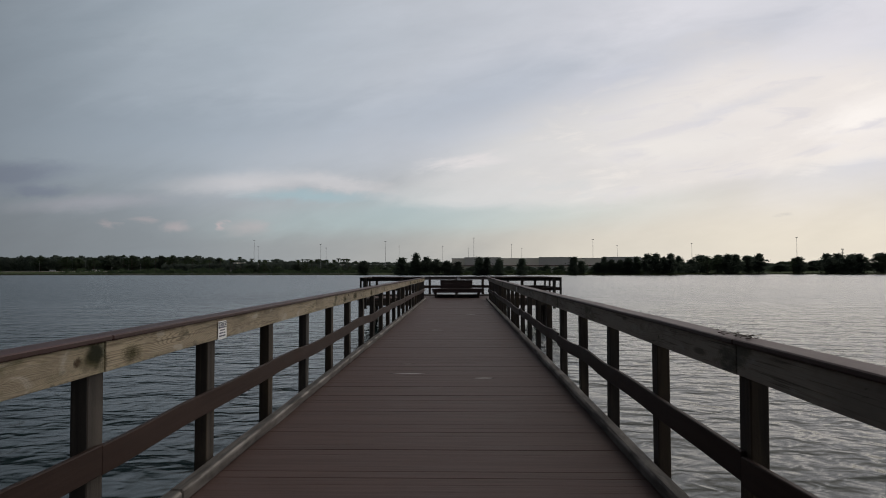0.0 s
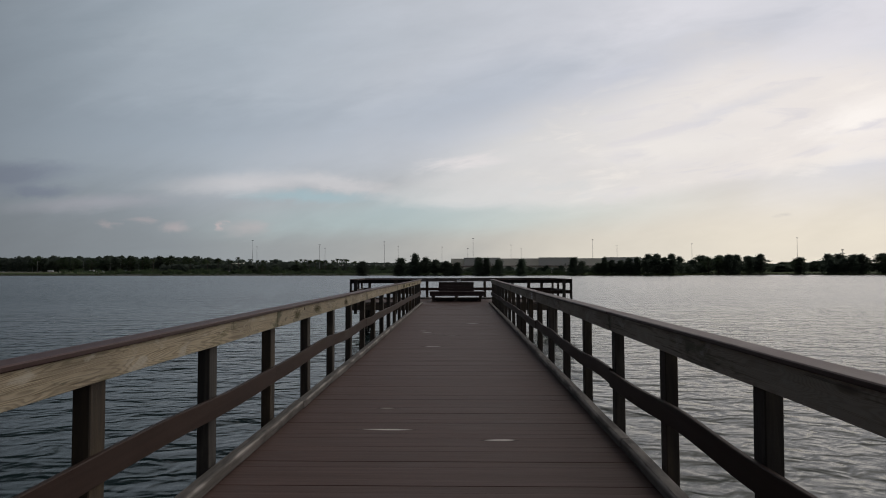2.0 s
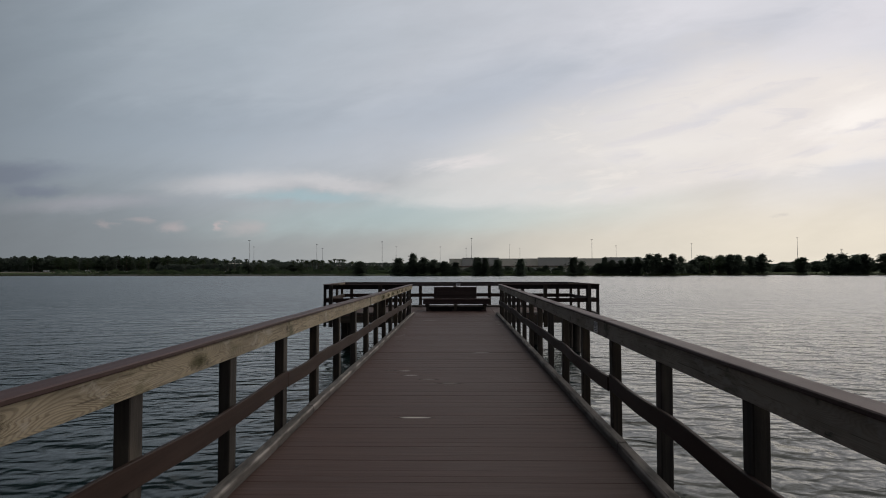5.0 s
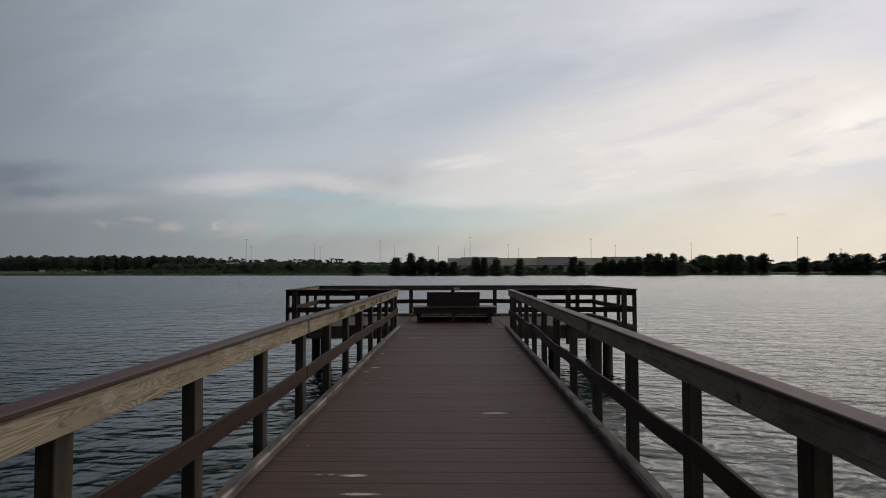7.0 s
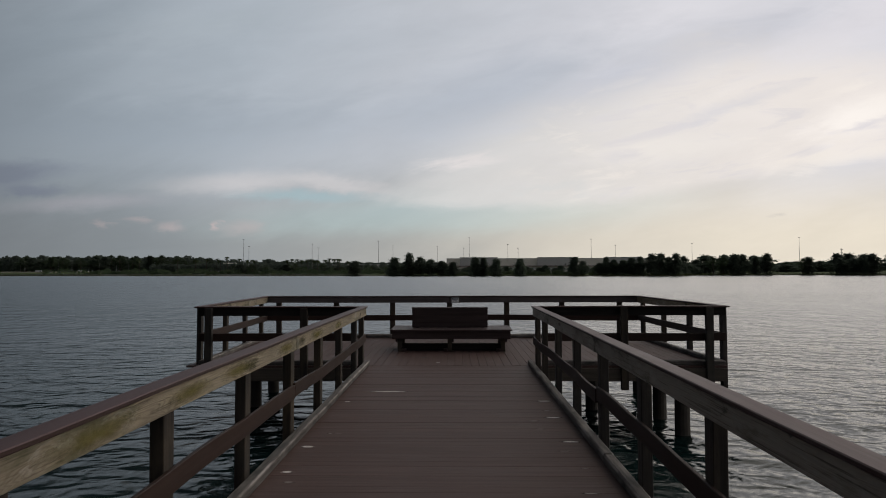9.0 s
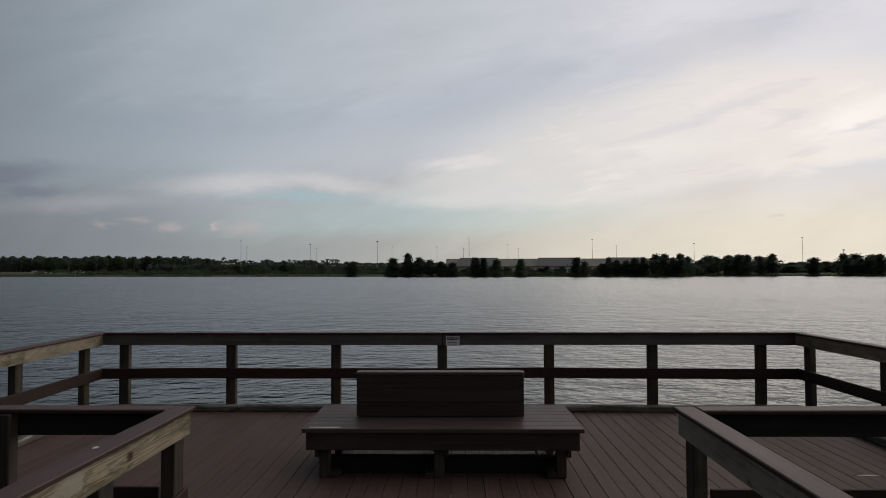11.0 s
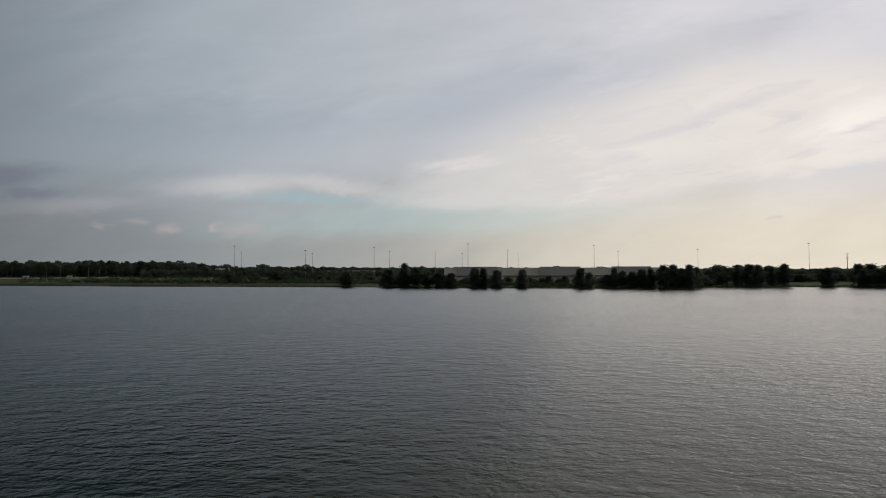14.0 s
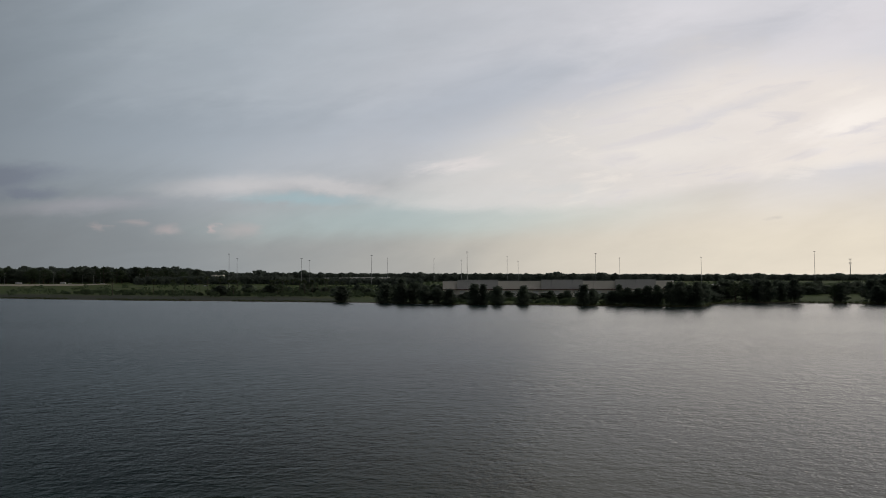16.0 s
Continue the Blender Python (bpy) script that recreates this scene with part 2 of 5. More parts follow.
def plank_material(name, dark, mid, pale, rough=0.6, along=1.0, grain=26.0, stain=None, stain_amount=0.0, vary=0.3, relief=0.5, spec=0.4, hues=0.0, shaded_edge=None, edge=None):
    """Boards whose length runs along their own x: long grain, blotches, and one tone a board."""
    m, t, b = material(name, rough, 0.0, spec)
    v, rnd = object_vec(t, along, grain, grain)
    g = noise_at(t, v, 1.0, 6, 0.6, 0.6)
    v2, _ = object_vec(t, 1.3, 3.0, 3.0)
    blot = noise_at(t, v2, 1.4, 4, 0.55)
    v3, _ = object_vec(t, 30, 60, 60)
    fine = noise_at(t, v3, 2.0, 3, 0.6)
    c = mixed(t, g.step(0.3, 0.7), dark, mid)
    c = mixed(t, blot.step(0.45, 0.8) * 0.6, c, pale)
    if stain:
        v4, _ = object_vec(t, 2.2, 5.0, 5.0, 33.0)
        s = noise_at(t, v4, 1.0, 4, 0.6)
        c = mixed(t, s.step(0.56, 0.74) * stain_amount, c, stain)
    if shaded_edge:
        # upper face paler for bleaching and sky sheen; edges painted darker as if shaded
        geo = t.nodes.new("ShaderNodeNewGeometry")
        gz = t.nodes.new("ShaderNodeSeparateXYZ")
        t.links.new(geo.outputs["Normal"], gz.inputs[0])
        c = mixed(t, (Sock(t, gz.outputs[2]) + (blot - 0.5) * 0.2).step(0.45, 0.8), shaded_edge, c)
    if edge:
        # feet have rubbed the two upper edges pale, unevenly
        gen, gs = t.nodes.new("ShaderNodeTexCoord"), t.nodes.new("ShaderNodeSeparateXYZ")
        t.links.new(gen.outputs["Generated"], gs.inputs[0])
        rim = (Sock(t, gs.outputs[1]) - 0.5).math("ABSOLUTE") + (g - 0.5) * 0.16 + (blot - 0.5) * 0.3
        c = mixed(t, rim.step(0.34, 0.47) * Sock(t, gs.outputs[2]).step(0.55, 0.85) * blot.step(0.36, 0.58) * 0.7, c, edge)
    hsv = t.nodes.new("ShaderNodeHueSaturation")
    t.links.new(c, hsv.inputs["Color"])
    if hues:
        (((rnd * 7.3).math("FRACT") - 0.5) * hues + 1.0).put(hsv.inputs["Saturation"])
    ((rnd - 0.5) * vary + 1.0 + (fine - 0.5) * 0.3).put(hsv.inputs["Value"])
    t.links.new(hsv.outputs[0], b.inputs["Base Color"])
    (Sock(t, rough) + (blot - 0.5) * 0.25).put(b.inputs["Roughness"])
    bumped(t, b, g + fine * 0.4, relief, 0.004)
    return m


DECK = plank_material("deck_composite", (0.079, 0.050, 0.044), (0.104, 0.067, 0.060), (0.128, 0.087, 0.079), 0.60, 1.2, 40, vary=0.12, relief=0.35, spec=0.14)
CAP = plank_material("cap_composite", (0.062, 0.032, 0.030), (0.090, 0.049, 0.048), (0.116, 0.076, 0.079), 0.55, 0.8, 30, vary=0.15, relief=0.3, spec=0.30, shaded_edge=(0.042, 0.021, 0.018))
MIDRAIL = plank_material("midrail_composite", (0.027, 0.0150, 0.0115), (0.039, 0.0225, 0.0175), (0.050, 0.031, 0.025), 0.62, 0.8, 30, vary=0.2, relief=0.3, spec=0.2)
def pine_material(name, ring=1.0, colourful=1.0):
    """Weathered treated pine: cathedral grain, knots, green and black stains, boards' length along own x."""
    m, t, b = material(name, 0.78, 0.0, 0.3)
    v, rnd = object_vec(t, 0.35, 7.0, 7.0, 40.0)
    vor = t.nodes.new("ShaderNodeTexVoronoi")
    v5, _ = object_vec(t, 1.2, 6.0, 6.0, 13.0)
    t.links.new(v5, vor.inputs["Vector"])
    vor.inputs["Scale"].default_value = 0.9
    near_knot = Sock(t, vor.outputs["Distance"])
    warp = noise_at(t, v, 1.0, 3, 0.5, 0.5) + near_knot.step(0.55, 0.0) * 0.35
    rings = (warp * 210.0).math("SINE") * 0.5 + 0.5
    v2, _ = object_vec(t, 2.0, 90.0, 90.0)
    fibre = noise_at(t, v2, 1.0, 4, 0.6)
    v3, _ = object_vec(t, 0.9, 2.2, 2.2, 27.0)
    blot = noise_at(t, v3, 1.3, 5, 0.6)
    v4, _ = object_vec(t, 1.1, 4.0, 4.0, 61.0)
    green = noise_at(t, v4, 1.0, 6, 0.7)
    strong = (rnd * 5.7 + 0.1).math("FRACT") * (0.50 * ring) + 0.18 * ring
    c = mixed(t, rings.step(0.30, 0.95) * strong, (0.335, 0.280, 0.196), (0.108, 0.080, 0.050))
    c = mixed(t, fibre.step(0.45, 0.75) * 0.5, c, (0.30, 0.265, 0.205))
    c = mixed(t, fibre.step(0.46, 0.30) * 0.8, c, (0.07, 0.054, 0.038))
    c = mixed(t, blot.step(0.48, 0.62) * 0.42, c, (0.130, 0.108, 0.078))
    c = mixed(t, blot.step(0.44, 0.30) * 0.5, c, (0.33, 0.28, 0.21))
    c = mixed(t, green.step(0.54, 0.68) * 0.75, c, (0.085, 0.082, 0.038))
    v6, _ = object_vec(t, 3.2, 9.0, 9.0, 71.0)
    worn = noise_at(t, v6, 1.0, 6, 0.68, 0.6)
    c = mixed(t, worn.step(0.55, 0.66) * 0.75, c, (0.36, 0.325, 0.265))
    c = mixed(t, worn.step(0.40, 0.31) * 0.75, c, (0.055, 0.052, 0.034))
    gen = t.nodes.new("ShaderNodeSeparateXYZ")
    gco = t.nodes.new("ShaderNodeTexCoord")
    t.links.new(gco.outputs["Generated"], gen.inputs[0])
    end = ((Sock(t, gen.outputs[0]) - 0.5).math("ABSOLUTE") + (green - 0.5) * 0.30 + (worn - 0.5) * 0.12).step(0.47, 0.51)
    c = mixed(t, end * 0.7, c, (0.040, 0.045, 0.020))
    knot = near_knot.step(0.13, 0.06)
    c = mixed(t, knot * 0.75, c, (0.075, 0.050, 0.030))
    hsv = t.nodes.new("ShaderNodeHueSaturation")
    t.links.new(c, hsv.inputs["Color"])
    hsv.inputs["Saturation"].default_value = colourful
    ((rnd - 0.5) * 0.25 + 1.0).put(hsv.inputs["Value"])
    t.links.new(hsv.outputs[0], b.inputs["Base Color"])
    bumped(t, b, fibre + rings * (0.5 * ring) + knot, 0.6, 0.002)
    return m


PINE = pine_material("treated_pine", 1.15)
# right-hand copy of the pine: its shaded side put into greyer, fainter colour
PINE_SHADED = pine_material("shaded_pine", 0.45, 0.62)
POST = plank_material("post_pine", (0.022, 0.019, 0.016), (0.052, 0.042, 0.033), (0.118, 0.094, 0.068), 0.75, 1.2, 20, (0.044, 0.041, 0.036), 0.6, 0.3, 0.8, 0.3, hues=0.8)
CURB = plank_material("weathered_timber", (0.046, 0.040, 0.036), (0.125, 0.110, 0.097), (0.290, 0.268, 0.245), 0.8, 3.0, 26, (0.020, 0.019, 0.015), 0.95, 0.3, 0.9, edge=(0.40, 0.37, 0.34))
BEAM = plank_material("beam_timber", (0.045, 0.036, 0.028), (0.08, 0.064, 0.05), (0.11, 0.09, 0.07), 0.8, 1.0, 18, (0.03, 0.035, 0.025), 0.6, 0.3, 0.8)
# near-black: shade under rail caps and bench put into the timber's colour
BEAM_SHADE = plank_material("shade_dark_timber", (0.014, 0.012, 0.011), (0.026, 0.022, 0.020), (0.040, 0.034, 0.030), 0.8, 1.0, 18, (0.012, 0.012, 0.010), 0.6, 0.3, 0.8, 0.15)
# far rail's pine, darkened in colour because it faces away from the light
PINE_DIMMED = plank_material("dimmed_grey_pine", (0.066, 0.057, 0.055), (0.104, 0.090, 0.087), (0.142, 0.126, 0.122), 0.8, 1.0, 24, (0.035, 0.036, 0.026), 0.6, 0.3, 0.7, 0.2)
# aprons, back boards and frame: shade put into a darker tone than SEAT
BENCH_SHADE = plank_material("bench_composite_shade", (0.032, 0.021, 0.020), (0.052, 0.035, 0.034), (0.072, 0.052, 0.050), 0.55, 1.0, 34, vary=0.18, relief=0.3, spec=0.25)
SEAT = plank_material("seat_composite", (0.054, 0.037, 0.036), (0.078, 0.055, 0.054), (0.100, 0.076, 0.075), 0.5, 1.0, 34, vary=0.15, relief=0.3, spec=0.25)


def paint(name, colour, rough=0.6, metal=0.0, amount=0.25, scale=6.0, bump=0.2):
    m, t, b = material(name, rough, metal)
    v, _ = object_vec(t, 1, 1, 1, 9.0)
    n = noise_at(t, v, scale, 5, 0.6)
    c = mixed(t, n.step(0.25, 0.8) * amount, colour, tuple(x * 0.6 for x in colour))
    t.links.new(c, b.inputs["Base Color"])
    (Sock(t, rough) + (n - 0.5) * 0.2).put(b.inputs["Roughness"])
    bumped(t, b, n, bump, 0.003)
    return m


def soft_mark(name, colour, strength, sx=3.0, sy=3.0, rough=0.85, inner=0.3):
    """A rubbed or stained patch, densest in its middle and thinning out to nothing at its ragged rim."""
    m, t, b = material(name, rough, 0.0, 0.2)
    co = t.nodes.new("ShaderNodeTexCoord")
    g = t.nodes.new("ShaderNodeSeparateXYZ")
    t.links.new(co.outputs["Generated"], g.inputs[0])
    gx, gy = (Sock(t, g.outputs[0]) - 0.5) * 2.0, (Sock(t, g.outputs[1]) - 0.5) * 2.0
    v, _ = object_vec(t, sx, sy, sy, 17.0)
    n = noise_at(t, v, 4.0, 5, 0.65, 0.4)
    far = (gx * gx + gy * gy).math("SQRT") + (n - 0.5) * 0.9
    b.inputs["Base Color"].default_value = (*colour, 1)
    clear_bsdf = t.nodes.new("ShaderNodeBsdfTransparent")
    both = t.nodes.new("ShaderNodeMixShader")
    (far.step(1.0, inner) * strength).put(both.inputs[0])
    t.links.new(clear_bsdf.outputs[0], both.inputs[1])
    t.links.new(b.outputs[0], both.inputs[2])
    t.links.new(both.outputs[0], t.nodes["Material Output"].inputs[0])
    return m


SIGN_WHITE = paint("sign_white", (0.84, 0.84, 0.83), 0.45, amount=0.2, scale=30)
SIGN_BLUE = paint("sign_blue", (0.012, 0.022, 0.065), 0.45, amount=0.2, scale=30)
SIGN_INK = paint("sign_ink", (0.05, 0.06, 0.10), 0.5, amount=0.2, scale=30)
DROPPING = paint("dried_white", (0.72, 0.71, 0.68), 0.85, amount=0.35, scale=40)
SCUFF = soft_mark("pale_scuff", (0.62, 0.57, 0.54), 0.86, 1.5, 9.0)
SCUFF_SOFT = soft_mark("faint_scuff", (0.46, 0.41, 0.38), 0.6, 1.5, 9.0)
ALGAE = soft_mark("dark_algae", (0.022, 0.024, 0.013), 0.85, 4.0, 6.0, inner=0.0)
LICHEN = soft_mark("ochre_lichen", (0.200, 0.170, 0.052), 0.55, 4.0, 6.0, inner=-0.2)
ALGAE_FAINT = soft_mark("olive_algae", (0.085, 0.080, 0.036), 0.50, 4.0, 6.0, inner=-0.2)
RED_KNOT = soft_mark("red_knot", (0.080, 0.045, 0.025), 0.6, 9.0, 9.0, inner=0.1)
STAIN = paint("dark_stain", (0.035, 0.022, 0.018), 0.6, amount=0.4, scale=25)
LITTER = paint("leaf_litter", (0.045, 0.032, 0.022), 0.9, amount=0.5, scale=60)
KNOT = paint("dark_knot", (0.055, 0.038, 0.026), 0.8, 0, 0.6, 60.0, 0.6)
STEEL = paint("galvanised_steel", (0.32, 0.33, 0.34), 0.5, 0.6, 0.3, 2.0)
LAMP_WHITE = paint("pale_pole", (0.34, 0.34, 0.33), 0.6, 0.0, 0.2, 1.0)
WALL_CREAM = paint("cream_panel", (0.86, 0.81, 0.73), 0.8, 0, 0.12, 0.15)
WALL_GREY = paint("grey_panel", (0.56, 0.55, 0.54), 0.8, 0, 0.12, 0.15)
ROOF_PALE = paint("pale_roof", (0.62, 0.62, 0.60), 0.8, 0, 0.2, 0.1)
DARK_BAND = paint("dark_trim", (0.10, 0.035, 0.03), 0.7, 0, 0.2, 0.3)
DOOR_PALE = paint("dock_door", (0.80, 0.79, 0.77), 0.6, 0, 0.2, 0.4)
GLASS_DARK = paint("dark_glazing", (0.02, 0.025, 0.03), 0.1, 0, 0.1, 1.0)
CAR_WHITE = paint("car_white", (0.75, 0.75, 0.75), 0.3, 0, 0.1, 1.0)
CAR_GREY = paint("car_grey", (0.25, 0.26, 0.28), 0.3, 0.3, 0.1, 1.0)
TYRE = paint("tyre", (0.02, 0.02, 0.02), 0.8, 0, 0.2, 4.0)
BARK = paint("bark", (0.075, 0.06, 0.045), 0.9, 0, 0.5, 3.0, 0.8)
SAND = paint("pale_sand", (0.30, 0.27, 0.22), 0.95, 0, 0.5, 0.05)
PILE = paint("pile_timber", (0.06, 0.05, 0.04), 0.85, 0, 0.6, 5.0, 0.8)


def foliage(name, a, b2):
    m, t, b = material(name, 0.75, 0.0, 0.2)
    geo = t.nodes.new("ShaderNodeNewGeometry")
    c = mixed(t, Sock(t, geo.outputs["Random Per Island"]), a, b2)
    info = t.nodes.new("ShaderNodeObjectInfo")
    hsv = t.nodes.new("ShaderNodeHueSaturation")
    t.links.new(c, hsv.inputs["Color"])
    (Sock(t, info.outputs["Random"]) * 0.5 + 0.75).put(hsv.inputs["Value"])
    t.links.new(hsv.outputs[0], b.inputs["Base Color"])
    # thin leaves let part of the light through
    thru = t.nodes.new("ShaderNodeBsdfTranslucent")
    t.links.new(hsv.outputs[0], thru.inputs["Color"])
    both = t.nodes.new("ShaderNodeMixShader")
    both.inputs[0].default_value = 0.6
    t.links.new(b.outputs[0], both.inputs[1])
    t.links.new(thru.outputs[0], both.inputs[2])
    t.links.new(both.outputs[0], t.nodes["Material Output"].inputs[0])
    return m


# LEAF and LEAF_FAR: distance haze put into paler, bluer leaf colours
LEAF = foliage("leaves_dark", (0.088, 0.112, 0.088), (0.130, 0.160, 0.118))
LEAF_B = foliage("leaves_mid", (0.045, 0.066, 0.040), (0.085, 0.115, 0.062))
LEAF_FAR = foliage("leaves_far_hazed", (0.090, 0.115, 0.098), (0.14, 0.165, 0.135))
FROND = foliage("palm_fronds", (0.05, 0.07, 0.035), (0.09, 0.11, 0.05))
REED = foliage("reeds", (0.055, 0.075, 0.03), (0.10, 0.12, 0.05))

# grass, sand and mud of the shore
GROUND, t, b = material("shore_ground", 0.95, 0, 0.1)
tc = t.nodes.new("ShaderNodeTexCoord")
big = noise_at(t, tc.outputs["Object"], 0.02, 5, 0.6)
small = noise_at(t, tc.outputs["Object"], 0.25, 5, 0.65)
gs = t.nodes.new("ShaderNodeSeparateXYZ")
t.links.new(tc.outputs["Object"], gs.inputs[0])
up_z = Sock(t, gs.outputs[2]) + (small - 0.5) * 0.5
c = mixed(t, small.step(0.3, 0.7), (0.032, 0.050, 0.017), (0.070, 0.100, 0.032))
c = mixed(t, big.step(0.5, 0.72) * 0.7, c, (0.10, 0.10, 0.052))
marsh = up_z.step(0.10, -0.25) * (Sock(t, gs.outputs[0]) + (big - 0.5) * 160).step(-30, -110)
c = mixed(t, marsh * 0.8, c, (0.038, 0.040, 0.038))
c = mixed(t, up_z.step(-0.75, -1.05), c, (0.075, 0.066, 0.05))
t.links.new(c, b.inputs["Base Color"])
bumped(t, b, small, 0.6, 0.3)

# lake water: dark body, wind ripples of four sizes
LAKE, t, b = material("lake_water", 0.18, 0.0, 0.5)
b.inputs["Base Color"].default_value = (0.003, 0.013, 0.013, 1)
b.inputs["IOR"].default_value = 1.333
b.inputs["Specular Tint"].default_value = (0.955, 1.0, 0.925, 1)
tc = t.nodes.new("ShaderNodeTexCoord")


def water_height(ex, ey):
    """Height of the ripples at a point, shifted by ex, ey metres."""
    off = t.nodes.new("ShaderNodeVectorMath")
    off.operation = "ADD"
    t.links.new(tc.outputs["Object"], off.inputs[0])
    off.inputs[1].default_value = (ex, ey, 0)
    total = None
    for sx, sy, turn, scale, detail, distort, amount in ((0.60, 1.0, -5, 0.55, 1.0, 0.4, 0.095), (0.55, 1.0, 8, 1.2, 1.5, 0.6, 0.105), (0.70, 1.0, -16, 2.8, 1.5, 0.6, 0.068), (0.8, 1.0, 24, 7.5, 2, 0.2, 0.010)):
        mp = t.nodes.new("ShaderNodeMapping")
        mp.inputs["Scale"].default_value = (sx, sy, 1)
        mp.inputs["Rotation"].default_value = (0, 0, radians(turn))
        t.links.new(off.outputs[0], mp.inputs["Vector"])
        h = noise_at(t, mp.outputs[0], scale, detail, 0.5, distort) * amount
        total = h if total is None else total + h
    return total


EPS = 0.04
h0, hx, hy = water_height(0, 0), water_height(EPS, 0), water_height(0, EPS)
mp = t.nodes.new("ShaderNodeMapping")
mp.inputs["Scale"].default_value = (0.4, 1.0, 1)
t.links.new(tc.outputs["Object"], mp.inputs["Vector"])
gust = noise_at(t, mp.outputs[0], 0.03, 3, 0.5, 0.5).step(0.3, 0.7) * 0.5 + 0.75
steep = gust * (WAVE / EPS)
# sheltered by the pier and by the far shore; crests hide the slopes that lean away,
# so those that lean towards the pier weigh more
ws = t.nodes.new("ShaderNodeSeparateXYZ")
t.links.new(tc.outputs["Object"], ws.inputs[0])
reach = Sock(t, ws.outputs[1])
wind = (reach + Sock(t, ws.outputs[0]) * 0.3).step(475, 390) * reach.step(32, 62)
# normals lean more on the left, added to darken the water there
across = Sock(t, ws.outputs[0]).step(75, -75)
calm = reach.step(55, 28) * 0.22 + 0.30
steep = steep * calm
lean_y = (h0 - hy) * steep
lean_y = lean_y.math("MINIMUM", 0.0) * 1.4 + lean_y.math("MAXIMUM", 0.0) * 0.35 - (wind * 0.047 + across * 0.050 + 0.008)
nv = joined_vec(t, (h0 - hx) * steep * 1.7, lean_y, 1.0)
nn = t.nodes.new("ShaderNodeVectorMath")
nn.operation = "NORMALIZE"
t.links.new(nv, nn.inputs[0])
t.links.new(nn.outputs[0], b.inputs["Normal"])


# ---- mesh helpers ----
def world_of(ob):
    return ob.matrix_basis if ob.parent is None else world_of(ob.parent) @ ob.matrix_parent_inverse @ ob.matrix_basis


def thing(name, m, label, category, group="", kind=""):
    """An empty at a thing's base."""
    ob = new(name)
    ob.empty_display_size = 0.1
    ob.matrix_basis = m
    return tagged(ob, label, category, group, kind)


def mesh_of(name, bm, mat):
    me = bpy.data.meshes.new(name)
    bm.to_mesh(me)
    bm.free()
    me.materials.append(mat)
    return me


def put(name, me, parent=None, m=None, label=""):
    """Links a mesh as a part of parent, at the world pose m."""
    ob = new(name, me)
    m = m if m is not None else Matrix()
    if parent is not None:
        ob.parent = parent
        ob.matrix_parent_inverse = world_of(parent).inverted()
    ob.matrix_basis = m
    return tagged(ob, label)


def part(name, bm, mat, parent, label="", m=None):
    return put(name, mesh_of(name, bm, mat), parent, m, label)


def block(bm, x0, x1, y0, y1, z0, z1, bevel=0.0):
    """A box in bm, with chamfered edges when bevel is given."""
    made = bmesh.ops.create_cube(bm, size=1.0)["verts"]
    for v in made:
        v.co = Vector((x0 + (v.co.x + 0.5) * (x1 - x0), y0 + (v.co.y + 0.5) * (y1 - y0), z0 + (v.co.z + 0.5) * (z1 - z0)))
    if bevel:
        edges = list({e for v in made for e in v.link_edges})
        bmesh.ops.bevel(bm, geom=edges, offset=bevel, segments=1, affect="EDGES", profile=0.5)
    return bm


def beam_mesh(name, length, depth, height, mat, bevel=0.004, cuts=0, wave=0.0, seed=0):
    """A board along its own x, centred; with cuts it is bent a little, as old boards are."""
    bm = bmesh.new()
    block(bm, -length / 2, length / 2, -depth / 2, depth / 2, -height / 2, height / 2, bevel)
    if cuts:
        for i in range(1, cuts + 1):
            x = -length / 2 + length * i / (cuts + 1)
            bmesh.ops.bisect_plane(bm, geom=bm.verts[:] + bm.edges[:] + bm.faces[:], plane_co=(x, 0, 0), plane_no=(1, 0, 0))
        for v in bm.verts:
            k = v.co.x * 0.9 + seed * 7.3
            v.co.z += wave * noise.noise((k, seed, 0.3))
            v.co.y += wave * 0.4 * noise.noise((k, seed, 5.1))
    return mesh_of(name, bm, mat)


def along(p, q, z=0.0):
    """Pose at the middle of p-q with own x along it and own y to its left."""
    p, q = Vector(p), Vector(q)
    d = q - p
    return pose((p.x + q.x) / 2, (p.y + q.y) / 2, z, 0, 0, math.degrees(math.atan2(d.y, d.x))), d.length


def tube(bm, points, radii, sides=8, closed=True):
    """A tapered tube through the points."""
    rings = []
    for i, p in enumerate(points):
        a, b = points[max(i - 1, 0)], points[min(i + 1, len(points) - 1)]
        d = (Vector(b) - Vector(a)).normalized()
        side = d.cross(Vector((0.31, 0.95, 0.05))).normalized()
        other = d.cross(side)
        rings.append([bm.verts.new(Vector(p) + radii[i] * (math.cos(k * 2 * math.pi / sides) * side + math.sin(k * 2 * math.pi / sides) * other)) for k in range(sides)])
    for a, b in zip(rings, rings[1:]):
        for k in range(sides):
            bm.faces.new((a[k], a[(k + 1) % sides], b[(k + 1) % sides], b[k]))
    if closed:
        bm.faces.new(rings[0][::-1])
        bm.faces.new(rings[-1])
    return bm


# ---- ground sheet with the lake basin ----
SHORE = [(-3000, 900), (-900, 620), (-520, 545), (-320, 505), (-200, 464), (-122, 446), (-50, 427), (0, 402), (45, 396), (87, 382), (113, 372),
         (128, 376), (140, 402), (160, 415), (192, 414), (218, 405), (235, 392), (300, 372), (480, 350), (900, 420), (3000, 900)]


def shore_y(x):
    y = float(np.interp(x, [p[0] for p in SHORE], [p[1] for p in SHORE]))
    return y + 2.2 * noise.noise((x * 0.06, 0.4, 0)) + 0.9 * noise.noise((x * 0.23, 2.4, 0))


